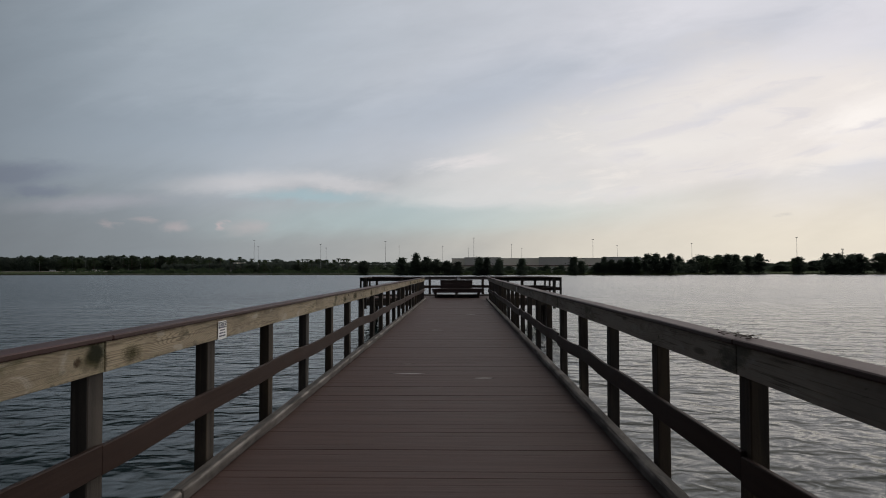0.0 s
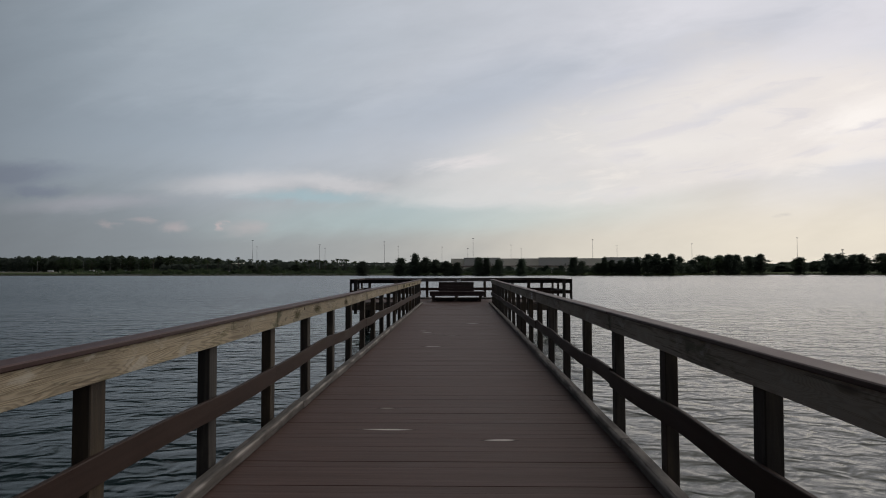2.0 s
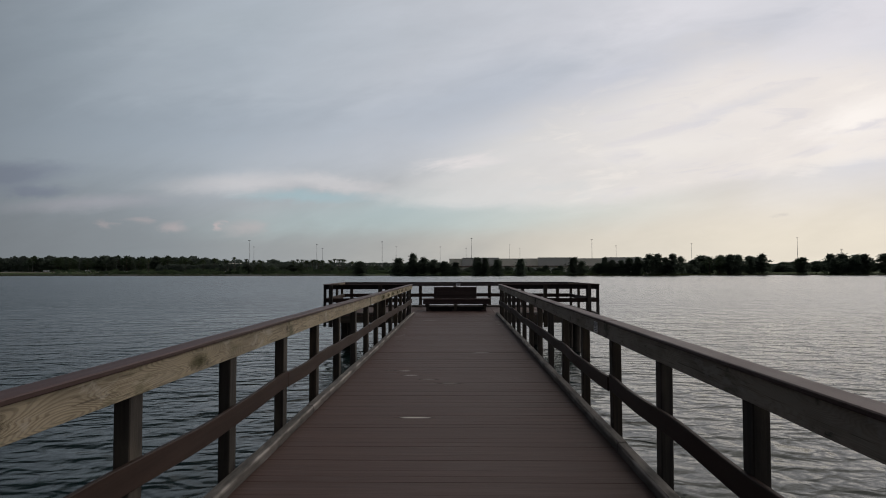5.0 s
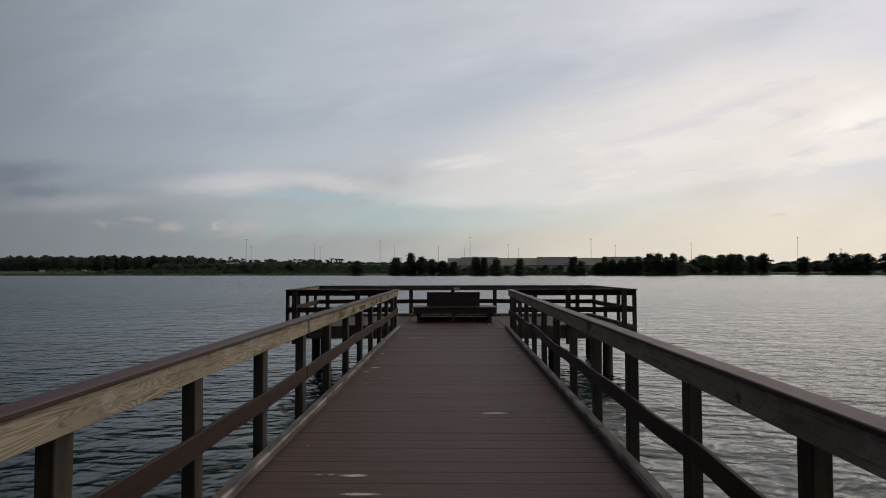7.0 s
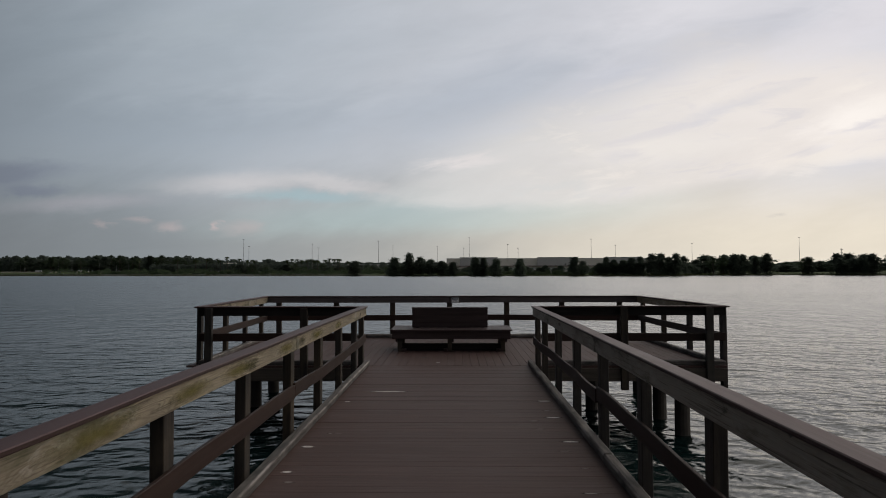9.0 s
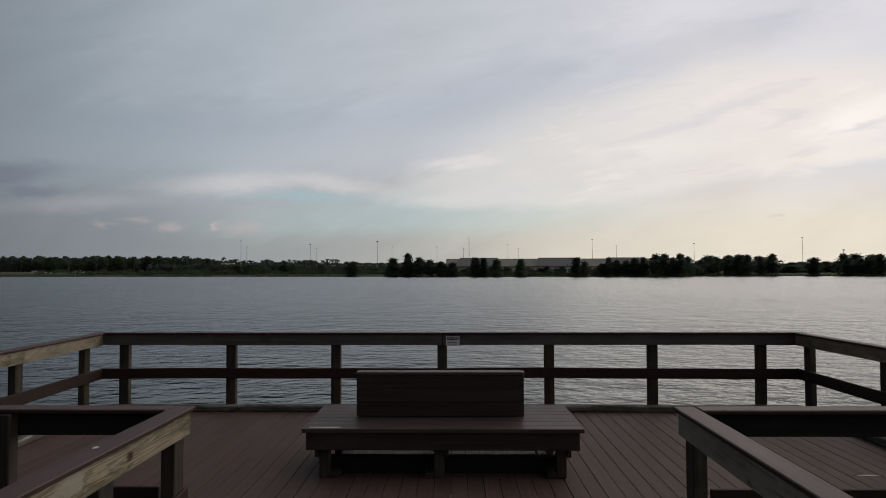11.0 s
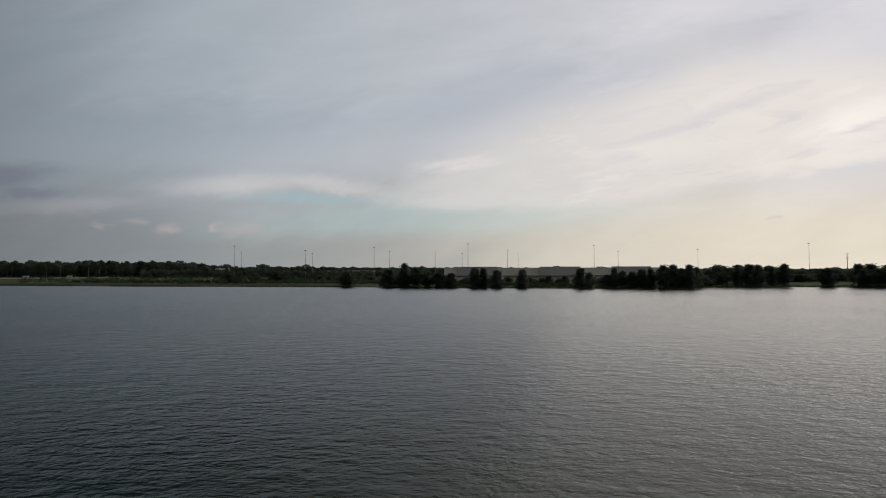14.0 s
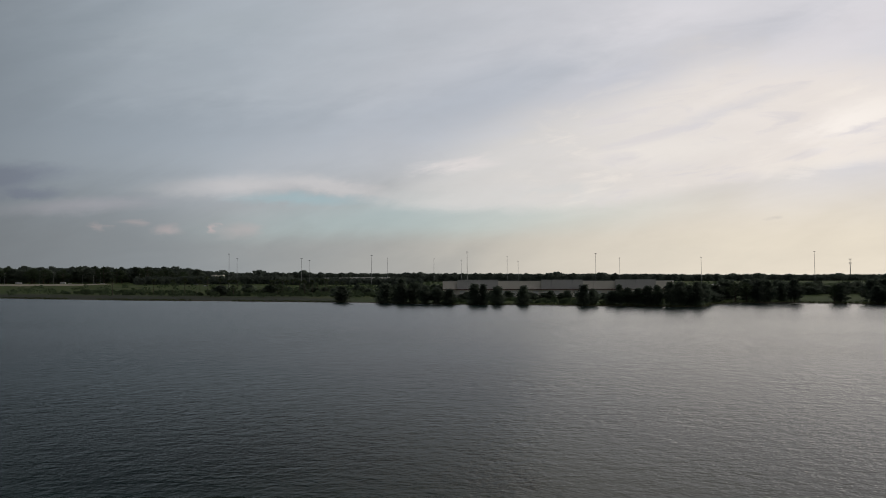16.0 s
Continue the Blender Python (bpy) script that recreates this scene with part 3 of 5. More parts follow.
def ground_z(x, y):
    off = y - shore_y(x)
    z = float(np.interp(off, [-30, -8, -2, 0, 1.2, 4, 12, 40, 120, 300, 600, 3000], [-3.6, -2.2, -1.5, -1.25, -0.98, -0.75, -0.5, -0.2, 0.3, 1.4, 3.4, 5.0]))
    return z + (0.12 * noise.noise((x * 0.09, y * 0.09, 0)) if off > 1 else 0.0)


xs = [-3000, -2000, -1400, -1000, -800, -650, -560] + [-500 + 4 * i for i in range(226)] + [440, 520, 650, 900, 1400, 2200, 3000]
offs = [-30, -8, -2, 0, 1.2, 4, 8, 14, 25, 45, 80, 130, 200, 300, 420, 600, 900, 1500, 2600]
bm = bmesh.new()
grid = []
for x in xs:
    col = [bm.verts.new((x, -600, 2.0)), bm.verts.new((x, -110, 0.6)), bm.verts.new((x, -96, -0.9)), bm.verts.new((x, -85, -3.2)), bm.verts.new((x, 120, -3.6))]
    for o in offs:
        y = shore_y(x) + o
        col.append(bm.verts.new((x, y, ground_z(x, y))))
    grid.append(col)
for a, b2 in zip(grid, grid[1:]):
    for i in range(len(a) - 1):
        bm.faces.new((a[i], b2[i], b2[i + 1], a[i + 1]))
me = mesh_of("ground", bm, GROUND)
me.shade_smooth()
tagged(put("ground", me), "grassy low shore with a muddy edge round the lake", "ground", kind="structure")

bm = bmesh.new()
wx = [-3000, -900, -300, -100, -30, 30, 100, 300, 900, 3000]
wy = [-97, -20, 40, 120, 250, 420, 640, 950]
wv = [[bm.verts.new((x, y, WATER)) for y in wy] for x in wx]
for a, b2 in zip(wv, wv[1:]):
    for i in range(len(wy) - 1):
        bm.faces.new((a[i], b2[i], b2[i + 1], a[i + 1]))
tagged(put("water", mesh_of("water", bm, LAKE)), "dark grey-green lake water with small wind ripples", "water", kind="structure")

# ---- pier: plan ----
HALF, HALF_R = 1.42, 1.44      # inner faces of the top side boards at y = 0, left and right
HALF_E, HALF_RE = 1.385, 1.50  # and where the pier meets the platform
RAIL = 1.02            # top of the rail cap
CAP_T, CAP_W, SIDE_H, SIDE_T = 0.025, 0.124, 0.138, 0.038
POST_W, POST_L = 0.081, 0.126
BAY = 1.344
POST_0 = 2.818 + 0.07  # middle of the post named 0
PIER_Y0, PIER_Y1 = -6.65, 29.20
NEAR_Y = 29.20         # outer face of the platform's near side boards
PLAT = {"nl": (-4.27, 29.26), "nr": (4.76, 29.26), "fl": (-4.45, 33.85), "fr": (4.60, 33.85)}


def railing(label, p, q, posts, joints, inside, wave, seed, end_p=0.0, end_q=0.0, mid_z=0.487, curb=None, extra=0.0, drop=(0.0, 0.0), hump=0.0, post_l=None, board=None, sag=None):
    """A timber railing from p to q (the inner face of its top board). inside: +1 when the deck lies to the left of p-q.
    posts: distances along p-q; joints: distances at which boards meet; end_p, end_q: how far the cap runs past the ends."""
    m, length = along(p, q)
    d = (Vector(q) - Vector(p)).normalized()
    left = Vector((-d.y, d.x)) * inside
    ang = math.degrees(math.atan2(d.y, d.x))
    base = thing("railing", pose(p[0], p[1], 0, 0, 0, ang), label, "railing", "pier railings")

    def drop_of(s):
        return float(np.interp(s, [k[0] for k in sag], [k[1] for k in sag])) if sag else 0.0

    def level(s):
        return hump * math.sin(math.pi * min(max(s / length, 0), 1)) - drop[0] - (drop[1] - drop[0]) * s / length - drop_of(s)

    def at(s, off, z):
        w = Vector(p) + d * s + left * off
        tilt = math.degrees(math.atan((level(s + 0.5) - level(s - 0.5))))
        return pose(w.x, w.y, z + (level(s) if z > 0.2 else 0.0) + (drop_of(s) if 0.2 < z < 0.6 else 0.0), 0, -tilt if z > 0.2 else 0.0, ang)

    cuts = [0.0] + [j for j in joints if 0.3 < j < length - 0.3] + [length]
    for i, (a, b) in enumerate(zip(cuts, cuts[1:])):
        n = max(2, int((b - a) / 0.35))
        put("side_board", beam_mesh("side_board", b - a - 0.012, SIDE_T, SIDE_H, board or PINE, 0.003, n, 0.006, seed + i), base,
            at((a + b) / 2, -SIDE_T / 2, RAIL - CAP_T - SIDE_H / 2), {None: "weathered pine board with knots and green stains", PINE_SHADED: "pine board with faint grain, greyed for its shade"}.get(board, "dark grey board, shade put into its colour"))
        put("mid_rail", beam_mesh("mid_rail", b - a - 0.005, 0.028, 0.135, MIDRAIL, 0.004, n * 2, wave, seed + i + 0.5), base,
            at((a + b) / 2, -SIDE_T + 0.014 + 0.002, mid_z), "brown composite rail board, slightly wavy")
    ccuts = [-end_p] + [j + 0.02 for j in joints if 0.3 < j < length - 0.3] + [length + end_q]
    for i, (a, b) in enumerate(zip(ccuts, ccuts[1:])):
        n = max(2, int((b - a) / 0.5))
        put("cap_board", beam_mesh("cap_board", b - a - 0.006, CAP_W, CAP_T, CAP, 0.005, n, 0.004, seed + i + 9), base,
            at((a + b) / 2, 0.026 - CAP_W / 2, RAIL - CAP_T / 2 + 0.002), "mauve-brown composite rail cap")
    pm = beam_mesh("post", 1.40, post_l or POST_L, POST_W, POST, 0.005)
    for i, s in enumerate(posts):
        w = at(s, -SIDE_T - POST_W / 2 - 0.001, RAIL - CAP_T - 0.70)
        put("post", pm, base, w @ pose(0, 0, 0, random.uniform(-0.3, 0.3), random.uniform(-0.3, 0.3), -90) @ pose(0, 0, 0, 0, -90, 0))
    if curb:
        inner, wide, high = curb
        kc = [0.0] + [j + 0.7 for j in joints if 0.3 < j + 0.7 < length - 0.3] + [length + extra]
        for i, (a, b) in enumerate(zip(kc, kc[1:])):
            n = max(2, int((b - a) / 0.4))
            put("curb", beam_mesh("curb", b - a - 0.008, wide, high, CURB, 0.012, n, 0.010, seed + i + 21), base,
                at((a + b) / 2, inner - wide / 2, high / 2 + 0.003), "grey weathered timber kerb")
    return base


def rail_x(y, near, far):
    return near + (far - near) * y / 29.27


pier_len = PIER_Y1 + 0.07 - PIER_Y0
left_posts = [POST_0 + BAY * k - PIER_Y0 for k in range(-7, 20)] + [29.20 - PIER_Y0]
left_joints = [POST_0 + BAY * k - PIER_Y0 for k in range(-4, 20, 4)]
railing("weathered pine railing with mauve composite cap along the pier deck", (-rail_x(PIER_Y0, HALF, HALF_E), PIER_Y0), (-HALF_E, PIER_Y1 + 0.07), left_posts, left_joints, -1, 0.035, 1.0, 0, 0.01, 0.457, (0.062, 0.085, 0.085),
        hump=0.012, drop=(0.018, 0.0))
SETOUT = {7: 0.03, 8: 0.06, 9: 0.09, 10: 0.09, 11: 0.09, 12: 0.07, 13: 0.04, 14: 0.02}
right_posts = [pier_len - (2.940 + 1.3365 * k + SETOUT.get(k, 0.0) - PIER_Y0) for k in range(-7, 20)] + [pier_len - (29.20 - PIER_Y0)]
right_joints = sorted(pier_len - (2.926 + 1.3365 * k + SETOUT.get(k, 0.0) - PIER_Y0) for k in range(-4, 20, 4))
railing("weathered pine railing with leaf litter on its composite cap", (HALF_RE, PIER_Y1 + 0.07), (rail_x(PIER_Y0, HALF_R, HALF_RE), PIER_Y0), right_posts, right_joints, -1, 0.045, 41.0, 0.01, 0, 0.445, (0.088, 0.088, 0.085),
        drop=(0.0, 0.024), post_l=0.118, board=PINE_SHADED, sag=[(0, 0), (5, 0.004), (10, 0.012), (20, 0.012), (25, 0.004), (28, 0.0)])

# a large dark knot beside a joint of the left boards
left_rail = [o for o in scene.objects if o.name.startswith("railing")][0]
bm = bmesh.new()
ring_a = [bm.verts.new((0.0012, 0.024 * math.cos(a * 0.449) * (1 + 0.12 * math.sin(3 * a)), 0.030 * math.sin(a * 0.449))) for a in range(14)]
ring_b = [bm.verts.new((0.0028, 0.016 * math.cos(a * 0.449) * (1 + 0.15 * math.sin(2 * a)), 0.021 * math.sin(a * 0.449))) for a in range(14)]
for a in range(14):
    bm.faces.new((ring_a[a], ring_a[(a + 1) % 14], ring_b[(a + 1) % 14], ring_b[a]))
bm.faces.new(ring_b)
part("knot", bm, KNOT, left_rail, "dark round knot", pose(-rail_x(13.54, HALF, HALF_E), 13.54, 0.935) @ Matrix.Diagonal((1, 0.75, 0.75, 1)))



def board_mark(name, y, z, length, height, mat, label):
    bm = bmesh.new()
    block(bm, -length / 2, length / 2, -height / 2, height / 2, 0.0, 0.0008)
    part(name, bm, mat, left_rail, label, Matrix.Translation((-rail_x(y, HALF, HALF_E) + 0.0045, y, z)) @ Matrix(((0, 0, 1, 0), (1, 0, 0, 0), (0, 1, 0, 0), (0, 0, 0, 1))))


for y, z, length, height in ((2.80, 0.945, 0.16, 0.13), (9.22, 0.966, 0.045, 0.05)):
    board_mark("algae_stain", y, z, length, height, ALGAE, "blackish green algae stain")
for y, z, length, height in ((2.78, 0.92, 0.30, 0.14), (3.12, 0.91, 0.26, 0.13), (8.93, 0.92, 0.34, 0.13), (9.80, 0.93, 0.50, 0.12), (11.6, 0.92, 0.4, 0.12), (23.0, 0.92, 0.5, 0.12), (24.6, 0.93, 0.4, 0.12)):
    board_mark("algae_stain", y, z, length, height, ALGAE_FAINT, "thin olive algae stain")
for y, length in ((20.9, 0.9), (21.9, 0.8), (22.7, 0.9), (24.0, 0.7), (25.3, 0.8), (26.6, 0.6)):
    board_mark("lichen", y, 0.925, length, 0.13, LICHEN, "yellow-olive lichen on the weathered board")
for y, z in ((2.67, 0.925), (28.55, 0.93)):
    board_mark("knot", y, z, 0.075, 0.055, RED_KNOT, "red-brown knot")

# platform railings
def railing_between(label, a, b, xs_at, inside, seed, **more):
    return railing(label, a, b, xs_at, more.pop("joints", []), inside, 0.012, seed, **more)


C = (0.06, 0.09, 0.085)
nl, nr, fl, fr = PLAT["nl"], PLAT["nr"], PLAT["fl"], PLAT["fr"]
railing_between("short pine railing on the near edge of the platform", (nl[0] - 0.04, nl[1]), (-HALF_E - 0.17, 29.26), [0.20, 1.86], 1, 61, curb=C, end_p=0.06, end_q=0.066, board=BEAM_SHADE)
railing_between("short pine railing on the near edge of the platform", (HALF_RE + 0.17, 29.26), (nr[0] + 0.04, nr[1]), [1.38, 2.83], 1, 65, curb=C, end_p=0.066, end_q=0.05, board=BEAM_SHADE)
railing_between("pine railing on the side of the fishing platform", fl, nl, [0.31, 1.66, 3.00, 4.42], 1, 71, curb=C, end_p=0.10, joints=[3.0])
railing_between("pine railing on the side of the fishing platform", nr, fr, [0.16, 1.62, 3.02, 4.40], 1, 75, curb=C, end_q=0.10, joints=[1.62])
far_posts = [4.64 - x for x in (-4.19, -2.765, -1.376, 0.028, 1.432, 2.78, 4.19)]
railing_between("pine railing across the lake end of the platform", (fr[0] + 0.04, fr[1]), (fl[0] - 0.04, fl[1]), far_posts, 1, 81, curb=C, end_p=0.10, end_q=0.10, joints=[4.61], board=PINE_DIMMED)

# ---- under the decks: joists, beams and piles ----
frame_base = thing("pier_frame", pose(0, PIER_Y0, -0.3), "dark timber joists and beams under the deck", "pier frame", kind="structure")
for x in (-1.37, -0.46, 0.46, 1.43):
    put("joist", beam_mesh("joist", PIER_Y1 - PIER_Y0, 0.05, 0.20, BEAM), frame_base, pose(x, (PIER_Y0 + PIER_Y1) / 2, -0.145, 0, 0, 90))
put("front_beam", beam_mesh("front_beam", 9.1, 0.06, 0.22, BEAM), frame_base, pose(0.25, NEAR_Y + 0.005, -0.15))
put("back_beam", beam_mesh("back_beam", 9.2, 0.06, 0.22, BEAM), frame_base, pose(0.12, 33.93, -0.15))
for p, q in ((nl, fl), (nr, fr)):
    m, ln = along((p[0], p[1]), (q[0], q[1]), -0.15)
    put("side_beam", beam_mesh("side_beam", ln, 0.06, 0.22, BEAM), frame_base, m)
for y in (30.2, 31.5, 32.8):
    put("joist", beam_mesh("joist", 8.8, 0.05, 0.2, BEAM), frame_base, pose(0.2, y, -0.15))


def pile(x, y, r=0.13, top=-0.255):
    base = thing("pile", pose(x, y, WATER - 1.5), "round dark timber pile standing in the lake", "pile", "pier piles")
    bm = bmesh.new()
    tube(bm, [(0, 0, 0), (0.01, 0, 1.0), (0, 0.01, 1.7), (0, 0, top - WATER + 1.5)], [r * 1.05, r * 1.03, r, r * 0.97], 14)
    part("shaft", bm, PILE, base, m=pose(x, y, WATER - 1.5))
    return base


for k in range(-1, 6):
    for x in (-1.05, 1.1):
        pile(x, 0.7 + 4.75 * k)
for x, y in ((-4.12, 31.85), (4.15, 29.55), (4.15, 30.8), (4.48, 33.4), (-4.2, 33.5), (-1.3, 29.6), (1.3, 29.6), (1.3, 33.4), (-1.3, 33.4), (3.0, 31.6)):
    pile(x, y)
for y in (0.7 + 4.75 * k for k in range(-1, 6)):
    put("cap_beam", beam_mesh("cap_beam", 2.75, 0.14, 0.18, BEAM), frame_base, pose(0.02, y, -0.335))

# ---- bench ----
def bench():
    x0, x1, y0, y1, top = -1.15, 1.31, 31.05, 32.05, 0.452
    cx, cy = (x0 + x1) / 2, (y0 + y1) / 2
    base = thing("bench", pose(cx, cy, 0), "dark brown composite double bench with a shared backrest on the platform", "bench")
    n = 7
    pitch = (y1 - y0) / n
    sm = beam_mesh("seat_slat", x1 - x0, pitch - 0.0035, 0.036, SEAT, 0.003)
    for i in range(n):
        put("seat_slat", sm, base, pose(cx + random.uniform(-0.004, 0.004), y0 + pitch * (i + 0.5), top - 0.018))
    for y, s in ((y0 + 0.045, 1), (y1 - 0.045, -1)):
        put("apron", beam_mesh("apron", x1 - x0 - 0.07, 0.036, 0.155, BENCH_SHADE), base, pose(cx, y, top - 0.036 - 0.079))
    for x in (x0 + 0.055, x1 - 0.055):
        put("apron_end", beam_mesh("apron_end", y1 - y0 - 0.13, 0.036, 0.155, BENCH_SHADE), base, pose(x, cy, top - 0.036 - 0.079, 0, 0, 90))
    # backrest: boards on both faces of three uprights
    bx0, bx1 = -0.735, 0.838
    for y in (31.513, 31.617):
        for k in range(3):
            put("back_slat", beam_mesh("back_slat", bx1 - bx0, 0.034, 0.125, BENCH_SHADE, 0.004), base, pose((bx0 + bx1) / 2, y, top + 0.008 + 0.0625 + k * 0.1285))
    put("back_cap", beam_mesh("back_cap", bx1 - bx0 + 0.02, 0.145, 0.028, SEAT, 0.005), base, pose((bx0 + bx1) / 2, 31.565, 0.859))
    um = beam_mesh("upright", 0.57, 0.064, 0.064, BENCH_SHADE)
    for x in (bx0 + 0.10, (bx0 + bx1) / 2, bx1 - 0.10):
        put("upright", um, base, pose(x, 31.565, 0.559, 0, 90, 0))
    lm = beam_mesh("leg", 0.378, 0.089, 0.089, POST, 0.006)
    cm = beam_mesh("cleat", 0.20, 0.036, 0.13, BENCH_SHADE)
    tm = beam_mesh("cross_rail", y1 - y0 - 0.25, 0.038, 0.13, BENCH_SHADE)
    sk = beam_mesh("foot_rail", y1 - y0 - 0.16, 0.08, 0.05, BENCH_SHADE)
    for x, s in ((x0 + 0.185, -1), (cx - 0.03, 1), (x1 - 0.185, 1)):
        for y in (y0 + 0.13, y1 - 0.13):
            leg = put("leg", lm, base, pose(x, y, 0.192, 0, 90, 0), "paler square timber leg")
            put("cleat", cm, leg, pose(x + s * 0.064, y, 0.29, 0, 90, 90))
        put("cross_rail", tm, base, pose(x + s * 0.066, cy, 0.348, 0, 0, 90))
        put("foot_rail", sk, base, pose(x - s * 0.088, cy, 0.028, 0, 0, 90))
    put("sleeper", beam_mesh("sleeper", x1 - x0 - 0.36, 0.09, 0.145, BEAM_SHADE, 0.006), base, pose(cx, 31.33, 0.075))
    return base


bench()


# ---- notice signs ----
def text_mesh(words, size):
    cu = bpy.data.curves.new("letters", "FONT")
    cu.body, cu.size, cu.extrude = words, size, 0.0006
    cu.align_x, cu.align_y = "CENTER", "CENTER"
    ob = bpy.data.objects.new("letters", cu)
    scene.collection.objects.link(ob)
    me = bpy.data.meshes.new_from_object(ob.evaluated_get(bpy.context.evaluated_depsgraph_get()))
    bpy.data.objects.remove(ob)
    return me


NOTICE = text_mesh("NOTICE", 0.046)
NOTICE.materials.clear()
NOTICE.materials.append(SIGN_WHITE)


def notice_sign(m, label):
    """A sign 0.178 by 0.127, its face along own +z, own x to the right, centred."""
    base = thing("notice_sign", m, label, "sign", "notice signs")
    bm = bmesh.new()
    block(bm, -0.089, 0.089, -0.0635, 0.0635, 0, 0.0025, 0.0008)
    plate = part("plate", bm, SIGN_WHITE, base, m=m)
    bm = bmesh.new()
    block(bm, -0.081, 0.081, 0.014, 0.056, 0.0027, 0.0034)
    part("blue_band", bm, SIGN_BLUE, plate, "dark blue band", m)
    put("lettering", NOTICE, plate, m @ pose(0, 0.0345, 0.0042) @ Matrix.Diagonal((0.96, 0.98, 1, 1)), "white capital letters")
    for y, w in ((0.000, 0.098), (-0.020, 0.128), (-0.040, 0.136)):
        bm = bmesh.new()
        x = -w / 2
        rnd = random.Random(int(w * 1000))
        while x < w / 2 - 0.01:
            step = min(rnd.uniform(0.014, 0.034), w / 2 - x)
            block(bm, x, x + step - 0.004, y - 0.0045, y + 0.0045, 0.0027, 0.0033)
            x += step
        part("text_line", bm, SIGN_INK, plate, "dark line of small print", m)
    sm = beam_mesh("screw", 0.006, 0.006, 0.003, STEEL, 0.001)
    for x in (-0.081, 0.081):
        for y in (-0.056, 0.058):
            put("screw", sm, plate, m @ pose(x, y, 0.003))
    return base


FACE_LEFT = Matrix(((0, 0, 1, 0), (1, 0, 0, 0), (0, 1, 0, 0), (0, 0, 0, 1)))      # faces +x, reads towards +y
FACE_RIGHT = Matrix(((0, 0, -1, 0), (-1, 0, 0, 0), (0, 1, 0, 0), (0, 0, 0, 1)))   # faces -x
FACE_CAMERA = Matrix(((1, 0, 0, 0), (0, 0, -1, 0), (0, 1, 0, 0), (0, 0, 0, 1)))   # faces -y
notice_sign(Matrix.Translation((-rail_x(4.305, HALF, HALF_E) + 0.006, 4.305, 0.914)) @ FACE_LEFT @ Matrix.Diagonal((0.88, 0.96, 1, 1)), "white and blue notice sign on the pale pine side board")
notice_sign(Matrix.Translation((rail_x(14.11, HALF_R, HALF_RE) - 0.006, 14.11, 0.902)) @ FACE_RIGHT @ Matrix.Diagonal((0.93, 0.82, 1, 1)), "white and blue notice sign on a shaded pine board")
notice_sign(Matrix.Translation((0.165, 33.845, 0.912)) @ FACE_CAMERA, "white and blue notice sign on the lake-end railing")


# ---- marks, droppings and litter ----
def smear(name, x, y, z, length, width, mat, label, category, seed, kind=""):
    """A thin ragged patch that lies on a surface, its length along x."""
    rnd = random.Random(seed)
    bm = bmesh.new()
    n = 14
    top, bot = [], []
    for i in range(n + 1):
        f = i / n
        half = width / 2 * (0.25 + 0.75 * math.sin(math.pi * min(max(f, 0.03), 0.97)) ** 0.6) * rnd.uniform(0.55, 1.1)
        cx = (f - 0.5) * length
        top.append(bm.verts.new((cx, half + rnd.uniform(-0.1, 0.1) * width, 0.0015)))
        bot.append(bm.verts.new((cx, -half, 0.0015)))
    for i in range(n):
        bm.faces.new((bot[i], bot[i + 1], top[i + 1], top[i]))
    r = bmesh.ops.extrude_face_region(bm, geom=bm.faces[:])
    for v in r["geom"]:
        if isinstance(v, bmesh.types.BMVert):
            v.co.z -= 0.0012
    bmesh.ops.recalc_face_normals(bm, faces=bm.faces[:])
    ob = put(name, mesh_of(name, bm, mat), None, pose(x, y, z, 0, 0, rnd.uniform(-2, 2)))
    return tagged(ob, label, category, "scuffs on the deck" if category == "scuff" else "")


def scuff(x, y, length, width=0.03, mat=None, seed=0):
    smear("scuff", x, y, 0.002, length, width, mat or SCUFF, "pale scraped mark on the brown deck boards", "scuff", seed)


scuff(-0.453, 8.18, 0.57, 0.075, SCUFF, 1)
scuff(-0.540, 9.02, 0.24, 0.075, SCUFF_SOFT, 2)
scuff(0.491, 7.85, 0.34, 0.075, SCUFF, 3)
scuff(-0.305, 14.20, 0.46, 0.09, SCUFF, 4)
scuff(0.522, 19.24, 0.44, 0.10, SCUFF, 5)
scuff(-0.850, 17.19, 0.22, 0.07, SCUFF_SOFT, 6)
scuff(-0.633, 17.17, 0.26, 0.09, SCUFF, 7)
scuff(-0.528, 16.78, 0.33, 0.08, SCUFF, 8)
scuff(-0.270, 16.45, 0.34, 0.10, SCUFF_SOFT, 9)
scuff(0.030, 16.15, 0.42, 0.09, SCUFF_SOFT, 10)
smear("dark_stain", -0.85, 17.19, 0.004, 0.05, 0.05, STAIN, "small dark brown spot on the deck boards", "stain", 29)
scuff(-0.74, 26.82, 0.66, 0.09, SCUFF, 11)
scuff(-1.0, 24.6, 0.14, 0.02, SCUFF_SOFT, 12)
scuff(-1.08, 21.0, 0.20, 0.03, SCUFF_SOFT, 13)
scuff(-0.92, 21.5, 0.26, 0.05, SCUFF_SOFT, 14)
scuff(-0.9, 20.3, 0.16, 0.02, SCUFF_SOFT, 15)
scuff(3.85, 31.25, 0.30, 0.05, SCUFF, 16)
fleck = random.Random(31)
for i in range(6):
    smear("dropping", -1.16 + fleck.uniform(0, 0.30), 18.2 + i * 1.3 + fleck.uniform(-0.3, 0.3), 0.0022, fleck.uniform(0.05, 0.13), fleck.uniform(0.02, 0.05), SCUFF_SOFT, "small dried pale dropping on the deck boards", "dropping", 40 + i)
